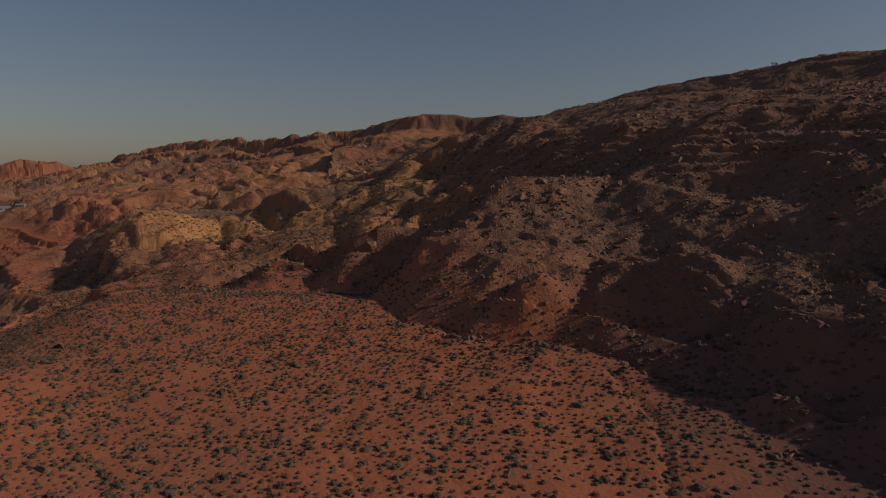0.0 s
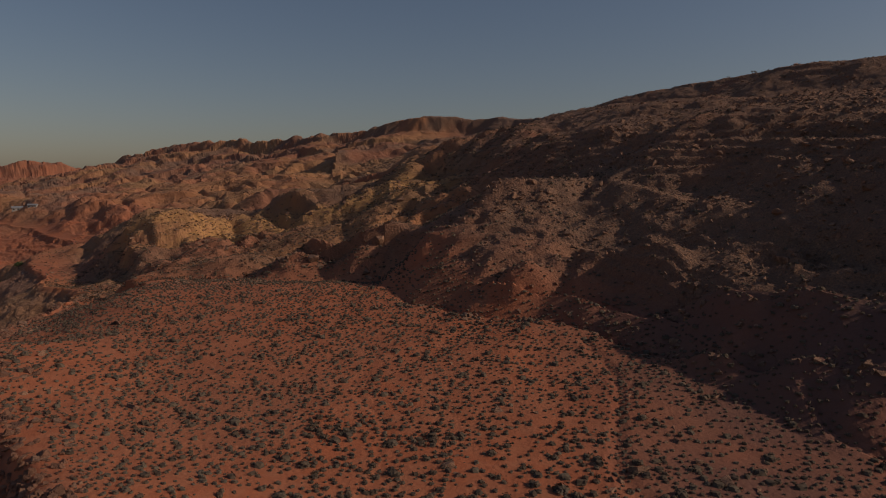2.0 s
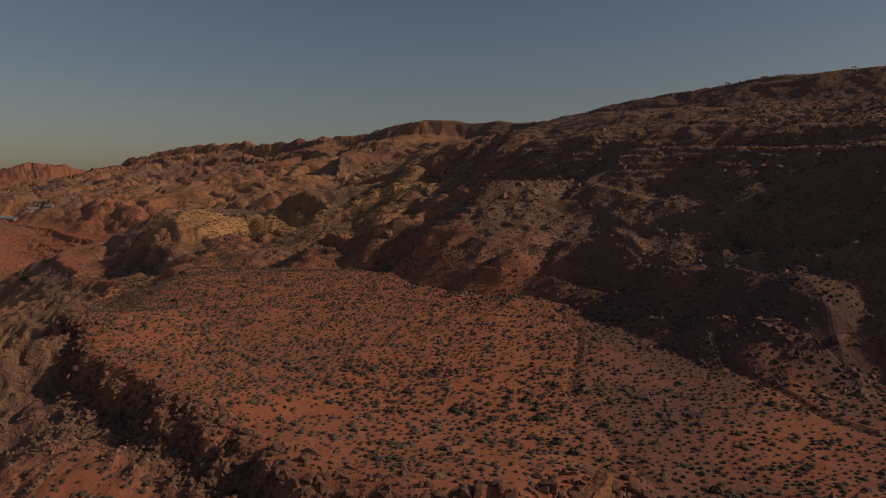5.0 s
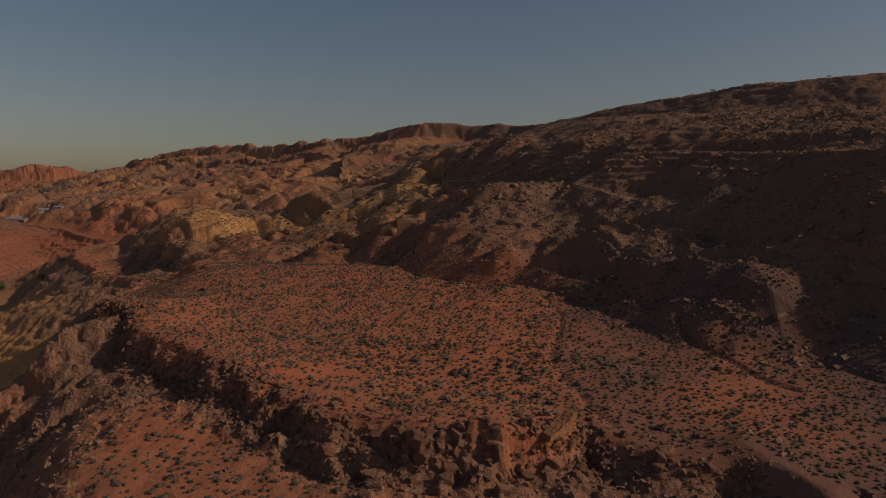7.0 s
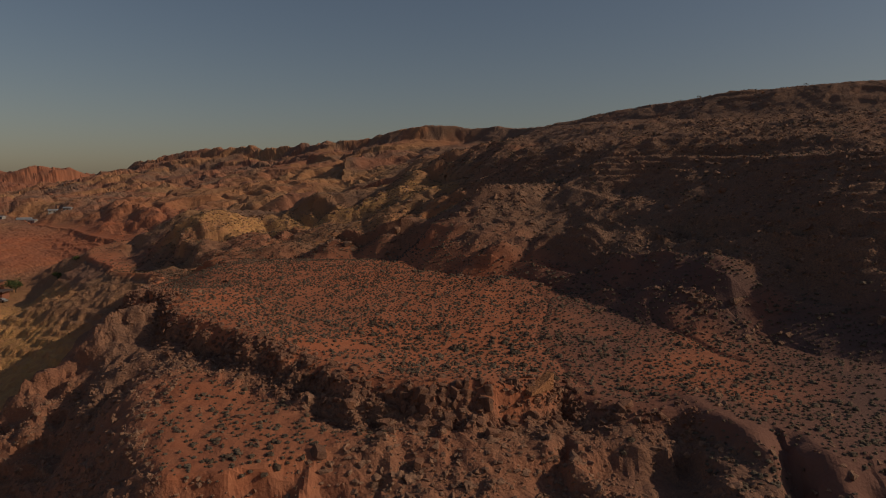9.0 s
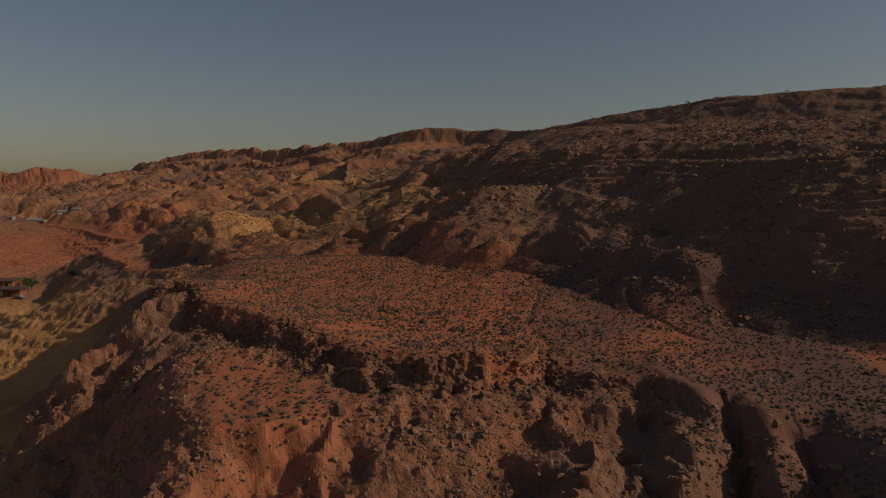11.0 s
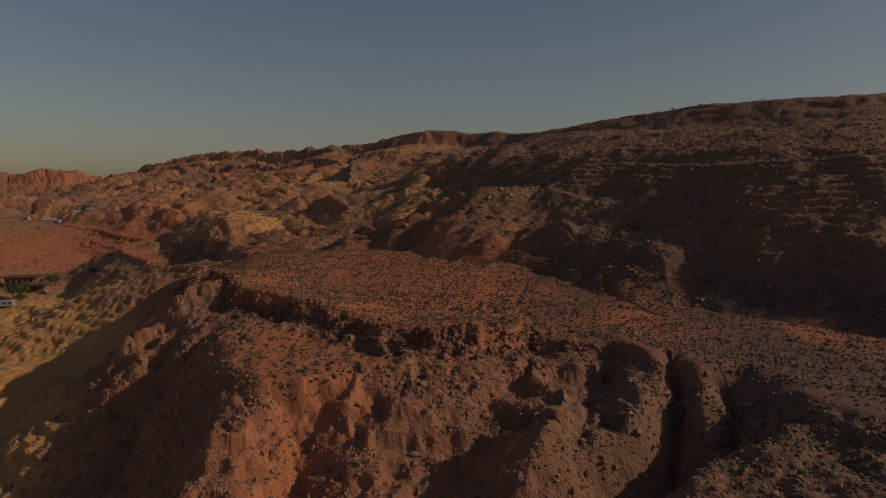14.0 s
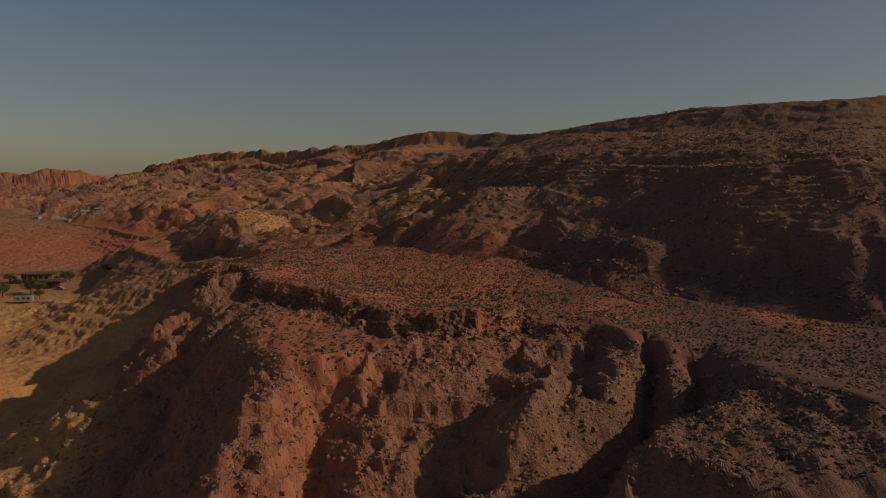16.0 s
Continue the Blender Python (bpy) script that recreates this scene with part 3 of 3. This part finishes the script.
near = (np.abs(shrub_xyz[:, 0] - 1) < 10) & (np.abs(shrub_xyz[:, 1] - 29) < 7)
near_i = np.where(near)[0][:300]
near = np.zeros(len(shrub_xyz), bool)
near[near_i] = True
joined("desert_shrubs", shrub_shapes, shrub_xyz[~near], shrub_size[~near], SHRUB, 0.08, "low grey-green desert shrubs scattered over red soil", "shrubs")
shrub_meshes = []
for k in range(6):
    bm = shrub_shape(400 + k)
    mesh = bpy.data.meshes.new("shrub")
    bm.to_mesh(mesh)
    bm.free()
    mesh.materials.append(SHRUB)
    shrub_meshes.append(mesh)
for n, i in enumerate(near_i):
    ob = tagged(new("shrub", shrub_meshes[n % 6]), "low grey-green desert shrub on red sandy soil", "shrub", "shrubs on the bench")
    ob.matrix_world = Matrix.Translation(shrub_xyz[i]) @ Matrix.Rotation(rng.uniform(0, 6.28), 4, "Z") @ Matrix.Diagonal((1.2 * shrub_size[i], 1.1 * shrub_size[i], shrub_size[i], 1))

# rubble on the hill, the scarp and the slopes
rx, ry = scatter(52000, -80, 95, -40, 170)
hill_x, hill_y = scatter(36000, 0, 80, 22, 125)
rx, ry = np.concatenate([rx, hill_x]), np.concatenate([ry, hill_y])
rz, r_rock, r_in, r_d = height(rx, ry, masks=True)
patch = 0.5 + 0.9 * fbm(rx, ry, 9, 3, 311)
foot_d, _ = to_line(rx, ry, HILL_FOOT)
chance = np.where(r_in, 0.55 * r_rock * patch + 0.02 + 0.6 * np.exp(-(foot_d / 1.3) ** 2) * (np.abs(ry - 48) < 24), 0.7 * patch * r_rock) + 0.5 * np.exp(-((r_d - 1.0) / 2.5) ** 2)
keep = rng.uniform(0, 1, len(rx)) < chance
rub = np.stack([rx, ry, rz], -1)[keep]
rub_size = np.clip(rng.lognormal(-1.55, 0.5, len(rub)), 0.09, 0.85)
stone_shapes = [arrays(stone_shape(500 + k, 10)) for k in range(8)]
joined("rubble", stone_shapes, rub, rub_size, RUBBLE, 0.5, "scattered angular red sandstone rubble on slopes", "rubble")

# loose stone on the near face and the lower slopes
fx_, fy_ = scatter(85000, -56, 34, -32, 30)
fz_, f_rock, f_in, f_d = height(fx_, fy_, masks=True)
f_keep = (~f_in) & (f_d > 2) & (f_rock > 0.4) & (rng.uniform(0, 1, len(fx_)) < 0.28 + 0.6 * fbm(fx_, fy_, 5, 3, 331))
face = np.stack([fx_, fy_, fz_], -1)[f_keep]
joined("slope_rubble", [arrays(stone_shape(560 + k, 13)) for k in range(8)], face, np.clip(rng.lognormal(-1.85, 0.5, len(face)), 0.07, 0.5), RUBBLE, 0.7, "loose red sandstone rubble on the steep near slope", "rubble")

# broken stone on the knolls beyond the bench
kx_, ky_ = scatter(26000, -115, 22, 90, 240)
kz_, _, k_in, _ = height(kx_, ky_, masks=True)
k_keep = k_in & (rng.uniform(0, 1, len(kx_)) < 0.22 + 0.7 * fbm(kx_, ky_, 14, 3, 341))
knoll = np.stack([kx_, ky_, kz_], -1)[k_keep]
joined("knoll_rubble", [arrays(stone_shape(580 + k, 8)) for k in range(6)], knoll, np.clip(rng.lognormal(-1.1, 0.5, len(knoll)), 0.15, 1.2), RUBBLE, 0.5, "broken brown sandstone scattered over low knolls", "rubble")

# the jumble of broken stone below the rim
rim_front = [p for p in RIM if -70 < p[0] < 21 and p[1] < 105]
ends = np.array([p[:2] for p in rim_front], float)
spans = np.hypot(*(ends[1:] - ends[:-1]).T)
pick = rng.choice(len(spans), 13000, p=spans / spans.sum())
along, off = rng.uniform(0, 1, 13000)[:, None], rng.normal(1.7, 1.5, 13000)
way = (ends[1:] - ends[:-1])[pick] / spans[pick][:, None]
spot = ends[pick] + along * (ends[1:] - ends[:-1])[pick] + np.stack([way[:, 1], -way[:, 0]], -1) * off[:, None]
jx, jy = spot[:, 0], spot[:, 1]
jz = height(jx, jy)
keep = rng.uniform(0, 1, len(jx)) < 0.55 + 0.7 * fbm(jx, jy, 5, 3, 321) - 0.4 * ramp(-1, 8, jx)
jumble = np.stack([jx, jy, jz], -1)[keep]
joined("rim_rubble", [arrays(stone_shape(540 + k, 15)) for k in range(8)], jumble, np.clip(rng.lognormal(-1.7, 0.5, len(jumble)), 0.08, 0.55), ROCK, 0.6, "jumbled red sandstone blocks below the mesa rim", "rubble")

# boulders along the rim, each its own
stone_meshes = []
for k in range(10):
    bm = stone_shape(600 + k, 26)
    mesh = bpy.data.meshes.new("boulder")
    bm.to_mesh(mesh)
    bm.free()
    mesh.materials.append(ROCK)
    stone_meshes.append(mesh)
front = [p for p in RIM if -60 < p[0] < 14 and p[1] < 110]
lens = [math.dist(p[:2], q[:2]) for p, q in zip(front[:-1], front[1:])]
for n in range(290):
    s_at = rng.uniform(12, sum(lens))
    for p, q, length in zip(front[:-1], front[1:], lens):
        if s_at <= length:
            break
        s_at -= length
    t_at = s_at / length
    off = rng.normal(0.9, 1.5)
    nx_, ny_ = (q[1] - p[1]) / length, -(q[0] - p[0]) / length
    bx, by = p[0] + t_at * (q[0] - p[0]) + nx_ * off, p[1] + t_at * (q[1] - p[1]) + ny_ * off
    bz = float(height(np.array([bx]), np.array([by]))[0])
    size = float(np.clip(rng.lognormal(-1.55, 0.4), 0.14, 0.5))
    ob = tagged(new("boulder", stone_meshes[n % 10]), "angular red sandstone boulder on the mesa rim", "boulder", "boulders along the rim")
    ob.matrix_world = Matrix.Translation((bx, by, bz + 0.15 * size)) @ Euler((rng.normal(0, 0.5), rng.normal(0, 0.5), rng.uniform(0, 6.28))).to_matrix().to_4x4() @ Matrix.Scale(size, 4)


# ---- single rocks ----


def lift(x, y):
    return float(height(np.array([x]), np.array([y]))[0])


def block_shape(seed, size, bevel=0.12, lean=0.12):
    """A squared, weathered block: the hull of a box's chipped corners."""
    r = np.random.default_rng(seed)
    bm = bmesh.new()
    for cx in (-0.5, 0.5):
        for cy in (-0.5, 0.5):
            for cz in (-0.5, 0.5):
                c = Vector(((cx + r.uniform(-lean, lean)) * size[0], (cy + r.uniform(-lean, lean)) * size[1], (cz + r.uniform(-lean, lean)) * size[2]))
                for axis in range(3):
                    p = c.copy()
                    p[axis] *= 1 - 2 * bevel * r.uniform(0.6, 1.8)
                    bm.verts.new(p)
    hull = bmesh.ops.convex_hull(bm, input=bm.verts)
    bmesh.ops.delete(bm, geom=[g for g in hull["geom_interior"] if isinstance(g, bmesh.types.BMVert)], context="VERTS")
    return bm


# the upright blocks of the broken cliff under the rim, in a broken row along it
cliff_line = [(7.6, 10.2), (4, 8.2), (-2, 8.4), (-7, 10.4), (-13, 16.2)]
cliff_rng = random.Random(17)
for k in range(32):
    seg = 0 if k < 2 else 1 if k < 14 else 2 if k < 24 else 3
    (ax_, ay_), (bx_, by_) = cliff_line[seg], cliff_line[seg + 1]
    along = cliff_rng.random()
    back = cliff_rng.uniform(-1.6, 0.2)
    px_, py_ = ax_ + along * (bx_ - ax_), ay_ + along * (by_ - ay_) + back
    w, dp, hh = cliff_rng.uniform(0.35, 0.95), cliff_rng.uniform(0.4, 0.9), cliff_rng.uniform(0.55, 1.3) * (1 if seg < 2 else 0.75)
    ob = tagged(part("cliff_block", block_shape(700 + k, (w, dp, hh), 0.2, 0.22), ROCK), "upright squared sandstone block in the broken rim cliff" if hh > 1.1 else "squat squared sandstone block in the broken rim cliff", "boulder", "cliff blocks")
    ob.matrix_world = pose(px_, py_, lift(px_, py_) - 0.08 * hh - 0.1, cliff_rng.gauss(0, 9), cliff_rng.gauss(0, 9), cliff_rng.uniform(-45, 45))

# loose boulders on the slope below: x, y, size, turn
for k, (bx, by, size, turn) in enumerate(((0.2, 6.2, 1.4, 20), (2.6, 5.4, 1.3, 70), (0.0, 5.4, 1.2, 0), (-2.1, 5.6, 1.2, 40), (3.5, 4.4, 1.5, 110), (5.4, 6.6, 1.2, 10), (-5.2, 6.6, 1.4, 75), (-8.2, 8.4, 1.2, 30), (10.4, -10.0, 2.0, 50), (10.9, -9.0, 1.5, 15), (-2.1, 1.7, 1.3, 80), (-9.8, 2.6, 1.5, 130), (15.0, 7.4, 1.6, 25), (14.5, 6.9, 1.2, 95))):
    ob = tagged(part("slope_boulder", block_shape(730 + k, (0.62 * size, 0.5 * size, 0.5 * size), 0.2, 0.22), ROCK), "loose pale-edged sandstone boulder on the slope", "boulder", "slope boulders")
    ob.matrix_world = pose(bx, by, lift(bx, by) + 0.1 * size, 12, -8, turn)

# the wedge-shaped slab at the end of the rim
bm = bmesh.new()
outline = [(-1.9, 0.0), (1.75, 0.0), (1.95, 1.75), (1.5, 1.55), (0.6, 1.05), (-0.6, 0.62), (-1.7, 0.35)]
front_v = [bm.verts.new((px, -0.45, pz - 0.35)) for px, pz in outline]
back_v = [bm.verts.new((px * 0.96, 0.55, pz - 0.25)) for px, pz in outline]
bm.faces.new(front_v)
bm.faces.new(back_v[::-1])
for k in range(len(outline)):
    bm.faces.new((front_v[k - 1], front_v[k], back_v[k], back_v[k - 1])[::-1])
bmesh.ops.triangulate(bm, faces=bm.faces)
for _ in range(3):
    bmesh.ops.subdivide_edges(bm, edges=[e for e in bm.edges if e.calc_length() > 0.28], cuts=1)
    bmesh.ops.triangulate(bm, faces=bm.faces)
for v in bm.verts:
    v.co += Vector(noise.noise_vector(v.co * 4.5)) * 0.09
bmesh.ops.recalc_face_normals(bm, faces=bm.faces)
PALE_ROCK = rock_material("pale_sandstone", (0.24, 0.115, 0.06), (0.36, 0.18, 0.09))
slab = tagged(part("rock_slab", bm, PALE_ROCK), "wedge-shaped pale orange rock slab at the rim's end", "rock")
slab.matrix_world = pose(8.0, 8.9, lift(8.0, 8.9) + 0.45, 0, 0, 44) @ Matrix.Scale(0.82, 4)

# broken slabs on the hill ledges: x, y, length, width, thickness, turn
for k, (bx, by, ln, w, th, turn) in enumerate(((26.3, 60.8, 3.2, 2.0, 0.8, 118), (22.4, 50.6, 1.5, 0.9, 0.8, 120), (19.0, 55.5, 1.6, 1.2, 0.6, 100), (27.5, 46.5, 1.5, 1.1, 0.7, 140), (17.5, 72.0, 2.0, 1.5, 0.8, 120), (33.0, 55.0, 1.9, 1.4, 0.8, 125),
                                             (-10.8, 76.0, 1.4, 1.1, 1.0, 30), (-21.0, 97.5, 2.6, 2.0, 1.6, 10), (-27.0, 101.0, 2.2, 1.7, 1.4, 60), (-10.0, 96.0, 2.4, 1.8, 1.5, 35),
                                             (37.0, 64.0, 2.2, 1.5, 0.9, 140), (13.0, 90.0, 2.4, 1.6, 0.9, 120), (44.0, 60.0, 2.0, 1.6, 1.0, 150))):
    mat_k = PALE_ROCK if k in (1, 6) else RUBBLE
    ob = tagged(part("ledge_slab", block_shape(760 + k, (0.6 * ln, 0.6 * w, 0.65 * th), 0.2, 0.2), mat_k), "pale weathered sandstone rock standing on the slope" if mat_k is PALE_ROCK else "flat broken sandstone slab on a hill ledge", "rock", "ledge slabs")
    ob.matrix_world = pose(bx, by, lift(bx, by) - 0.05 * th, 5, -6, turn)

# ---- plants that stand out ----
BARK = plain_material("bark", (0.10, 0.07, 0.05), 0.95)


def tube(bm, p, q, r0, r1, sides=7):
    p, q = Vector(p), Vector(q)
    way = (q - p).normalized()
    side = way.orthogonal().normalized()
    up = way.cross(side)
    rings = [[bm.verts.new(c + (side * math.cos(a) + up * math.sin(a)) * r) for a in [2 * math.pi * k / sides for k in range(sides)]] for c, r in ((p, r0), (q, r1))]
    for k in range(sides):
        bm.faces.new((rings[0][k - 1], rings[0][k], rings[1][k], rings[1][k - 1]))


def tree(seed, high, wide, label, category):
    """A tapered trunk with limbs under a ragged crown of leaf clumps."""
    r = np.random.default_rng(seed)
    root = tagged(new("tree"), label, category, "trees by the house")
    bm = bmesh.new()
    tube(bm, (0, 0, -0.3), (0.1, 0.05, high * 0.45), 0.05 * high, 0.03 * high)
    tips = []
    for k in range(7):
        a = 2 * math.pi * k / 7 + r.uniform(-0.3, 0.3)
        tip = Vector((math.cos(a) * wide * 0.32, math.sin(a) * wide * 0.32, high * r.uniform(0.55, 0.8)))
        tube(bm, (0.05, 0.03, high * r.uniform(0.25, 0.42)), tip, 0.022 * high, 0.008 * high, 5)
        tips.append(tip)
    part("trunk", bm, BARK, root)
    bm = bmesh.new()
    clumps = [(t + Vector(r.normal(0, 0.06 * wide, 3)), r.uniform(0.12, 0.22) * wide) for t in tips for _ in range(2)] + [(Vector((r.normal(0, 0.12 * wide), r.normal(0, 0.12 * wide), high * r.uniform(0.7, 0.92))), 0.2 * wide) for _ in range(5)]
    for c, size in clumps:
        for _ in range(46):
            d = Vector(r.normal(size=3)).normalized()
            at = c + d * size * r.uniform(0.45, 1.1)
            side = d.orthogonal().normalized() * size * r.uniform(0.12, 0.24)
            upw = d.cross(side).normalized() * size * r.uniform(0.12, 0.24)
            bm.faces.new([bm.verts.new(at + side), bm.verts.new(at - side * 0.8 + upw * 0.5), bm.verts.new(at - upw + d * size * 0.1)])
    part("crown", bm, TREE_LEAF, root)
    return root


first_tree = tree(811, 6.0, 8.0, "dense dark green cottonwood beside the desert house", "tree")
first_tree.matrix_world = pose(-165, 187, lift(-165, 187))
for tx, ty, size, turn in ((-170, 191, 0.9, 60), (-173, 222, 0.85, 130), (-169, 218, 0.7, 200), (-160, 180, 0.6, 20), (-194, 215, 0.8, 280), (-177, 184, 0.75, 90), (-182, 190, 0.8, 140)):
    ob = copy_thing(first_tree, pose(tx, ty, lift(tx, ty), 0, 0, turn) @ Matrix.Scale(size, 4))
for tx, ty, size, turn in ((-157, 226, 0.5, 10), (-153, 222, 0.42, 80), (-150, 228, 0.4, 160)):
    ob = tagged(copy_thing(first_tree, pose(tx, ty, lift(tx, ty), 0, 0, turn) @ Matrix.Scale(size, 4)), "small round dark green tree on the valley track")
for tx, ty, size, turn in ((70, 276, 0.42, 30), (74, 330, 0.3, 90)):
    ob = tagged(copy_thing(first_tree, pose(tx, ty, lift(tx, ty) - 0.2, 0, 0, turn) @ Matrix.Scale(size, 4)), "lone dark juniper on the hill's skyline", "tree", "junipers on the skyline")
big_mesh = []
for k in range(3):
    bm = shrub_shape(430 + k, 150)
    mesh = bpy.data.meshes.new("large_shrub")
    bm.to_mesh(mesh)
    bm.free()
    mesh.materials.append(SHRUB)
    big_mesh.append(mesh)
for k, (bx, by, size) in enumerate(((6.5, 25.7, 1.9), (7.2, 22.4, 2.2), (7.7, 18.2, 1.8), (7.0, 24.0, 1.5), (1.4, 24.0, 1.7), (2.2, 23.5, 1.4), (0.6, 24.2, 1.3), (8.6, 16.6, 1.8), (10.2, 14.0, 1.6), (16.0, 11.6, 1.6), (15.3, 8.0, 1.9), (13.9, 51.7, 1.5), (13.7, 35.2, 1.3), (26.0, 27.8, 1.5), (25.4, 24.5, 1.6), (14.4, 3.4, 1.4), (13.6, 2.6, 1.2))):
    ob = tagged(new("large_shrub", big_mesh[k % 3]), "large dark grey-green shrub growing along a wash", "shrub", "shrubs along the wash")
    ob.matrix_world = pose(bx, by, lift(bx, by) - 0.05, 0, 0, 47 * k) @ Matrix.Scale(0.52 * size, 4)

# ---- the house in the side valley, and the far settlement ----
ADOBE = plain_material("adobe_wall", (0.26, 0.11, 0.07), 0.9)
ROOF = plain_material("dark_roof", (0.09, 0.055, 0.045), 0.85)
WHITE = plain_material("white_paint", (0.30, 0.28, 0.26), 0.7)
GREY = plain_material("grey_metal", (0.35, 0.36, 0.37), 0.45, 0.4)
GLASS = plain_material("window_glass", (0.03, 0.035, 0.04), 0.15)
RUBBER = plain_material("black_rubber", (0.02, 0.02, 0.02), 0.9)


def box(size, at=(0, 0, 0), bevel=0.0):
    bm = bmesh.new()
    bmesh.ops.create_cube(bm, size=1.0, matrix=Matrix.Translation(at) @ Matrix.Diagonal((*size, 1)))
    if bevel:
        bmesh.ops.bevel(bm, geom=bm.edges[:], offset=bevel, segments=2, affect="EDGES")
    return bm


def house(wide, deep, high, wall_mat, roof_mat, label, columns, gable):
    root = tagged(new("house"), label, "house")
    part("wall", box((wide, deep, high + 1.5), (0, 0, high / 2 - 0.75)), wall_mat, root)
    if gable:
        bm = bmesh.new()
        a, b, c = wide / 2 + 0.4, deep / 2 + 0.5, deep * 0.28
        v = [bm.verts.new(p) for p in ((-a, -b, 0), (a, -b, 0), (a, b, 0), (-a, b, 0), (-a, 0, c), (a, 0, c))]
        for f in ((0, 1, 5, 4), (2, 3, 4, 5), (1, 2, 5), (3, 0, 4), (3, 2, 1, 0)):
            bm.faces.new([v[k] for k in f])
        bmesh.ops.translate(bm, verts=bm.verts, vec=(0, 0, high + 0.01))
    else:
        bm = box((wide + 2.4, deep + 3.2, 0.5), (0, -0.6, high + 0.26), 0.06)
    part("roof", bm, roof_mat, root)
    for k in range(columns):
        part("column", box((0.4, 0.4, high + 1.0), (-wide / 2 + 0.5 + k * (wide - 1) / max(1, columns - 1), -deep / 2 - 1.6, high / 2 - 0.5), 0.04), wall_mat, root)
    part("door", box((1.1, 0.12, 2.1), (wide * 0.08, -deep / 2 - 0.03, 1.05)), ROOF, root)
    for k in range(3 if wide > 9 else 2):
        w = part("window", box((1.5, 0.14, 1.2), (-wide * 0.34 + k * wide * 0.31 + (0.9 if k else 0), -deep / 2 - 0.03, high * 0.58)), WHITE, root)
        part("pane", box((1.3, 0.05, 1.0), (-wide * 0.34 + k * wide * 0.31 + (0.9 if k else 0), -deep / 2 - 0.12, high * 0.58)), GLASS, w)
    return root


main_house = house(15, 9, 4.6, ADOBE, ROOF, "flat-roofed reddish adobe house with a columned porch", 6, False)
main_house.matrix_world = pose(-183.4, 220, lift(-183.4, 220) + 0.1, 0, 0, 10) @ Matrix.Scale(0.82, 4)
outhouse = house(9, 5, 2.6, ADOBE, ROOF, "low dark-roofed outbuilding in front of the house", 0, False)
outhouse.matrix_world = pose(-170, 206, lift(-170, 206) + 0.1, 0, 0, 5)
far_house = house(8, 5, 2.8, WHITE, GREY, "small white house in the far settlement", 0, True)
tagged(far_house, group="far settlement")
far_house.matrix_world = pose(-276, 400, lift(-276, 400), 0, 0, 20)
for hx_, hy_, turn, size in ((-268, 396, -10, 0.6), (-258, 402, 35, 0.7), (-284, 408, 60, 0.55), (-246, 398, 10, 0.6), (-292, 402, -25, 0.5)):
    copy_thing(far_house, pose(hx_, hy_, lift(hx_, hy_), 0, 0, turn) @ Matrix.Scale(size, 4))


def trailer():
    root = tagged(new("trailer"), "white camping trailer parked by the trees", "trailer")
    body = part("body", box((6.6, 2.4, 2.3), (0, 0, 1.65), 0.25), WHITE, root)
    for wx_ in (-1.6, 0.4, 2.2):
        part("window", box((0.9, 0.06, 0.6), (wx_, -1.21, 2.0)), GLASS, body)
    for wx_ in (-0.4, 0.5):
        for wy_ in (-1.05, 1.05):
            bm = bmesh.new()
            bmesh.ops.create_cone(bm, cap_ends=True, segments=16, radius1=0.36, radius2=0.36, depth=0.24, matrix=pose(wx_ - 0.3, wy_, 0.36, 90))
            part("wheel", bm, RUBBER, root)
    part("hitch", box((1.4, 0.2, 0.15), (-3.9, 0, 0.5)), GREY, root)
    return root


trailer().matrix_world = pose(-161.6, 172.6, lift(-161.6, 172.6), 0, 0, 8)


def car(mat):
    root = tagged(new("parked_car"), "dark parked car beside the outbuilding", "car")
    bm = bmesh.new()
    side = [(-2.1, 0.35), (2.1, 0.35), (2.15, 0.85), (1.2, 0.98), (0.6, 1.5), (-1.1, 1.5), (-1.75, 0.98), (-2.1, 0.9)]
    l_ = [bm.verts.new((px, -0.85, pz)) for px, pz in side]
    r_ = [bm.verts.new((px, 0.85, pz)) for px, pz in side]
    bm.faces.new(l_)
    bm.faces.new(r_[::-1])
    for k in range(len(side)):
        bm.faces.new((l_[k - 1], l_[k], r_[k], r_[k - 1])[::-1])
    bmesh.ops.bevel(bm, geom=bm.edges[:], offset=0.06, segments=2, affect="EDGES")
    body = part("body", bm, mat, root)
    part("window", box((1.4, 0.05, 0.4), (-0.25, -0.87, 1.2)), GLASS, body)
    for wx_ in (-1.3, 1.3):
        for wy_ in (-0.8, 0.8):
            bm = bmesh.new()
            bmesh.ops.create_cone(bm, cap_ends=True, segments=16, radius1=0.33, radius2=0.33, depth=0.22, matrix=pose(wx_, wy_, 0.33, 90))
            part("wheel", bm, RUBBER, root)
    return root


car(GREY).matrix_world = pose(-163, 200, lift(-163, 200), 0, 0, -12)
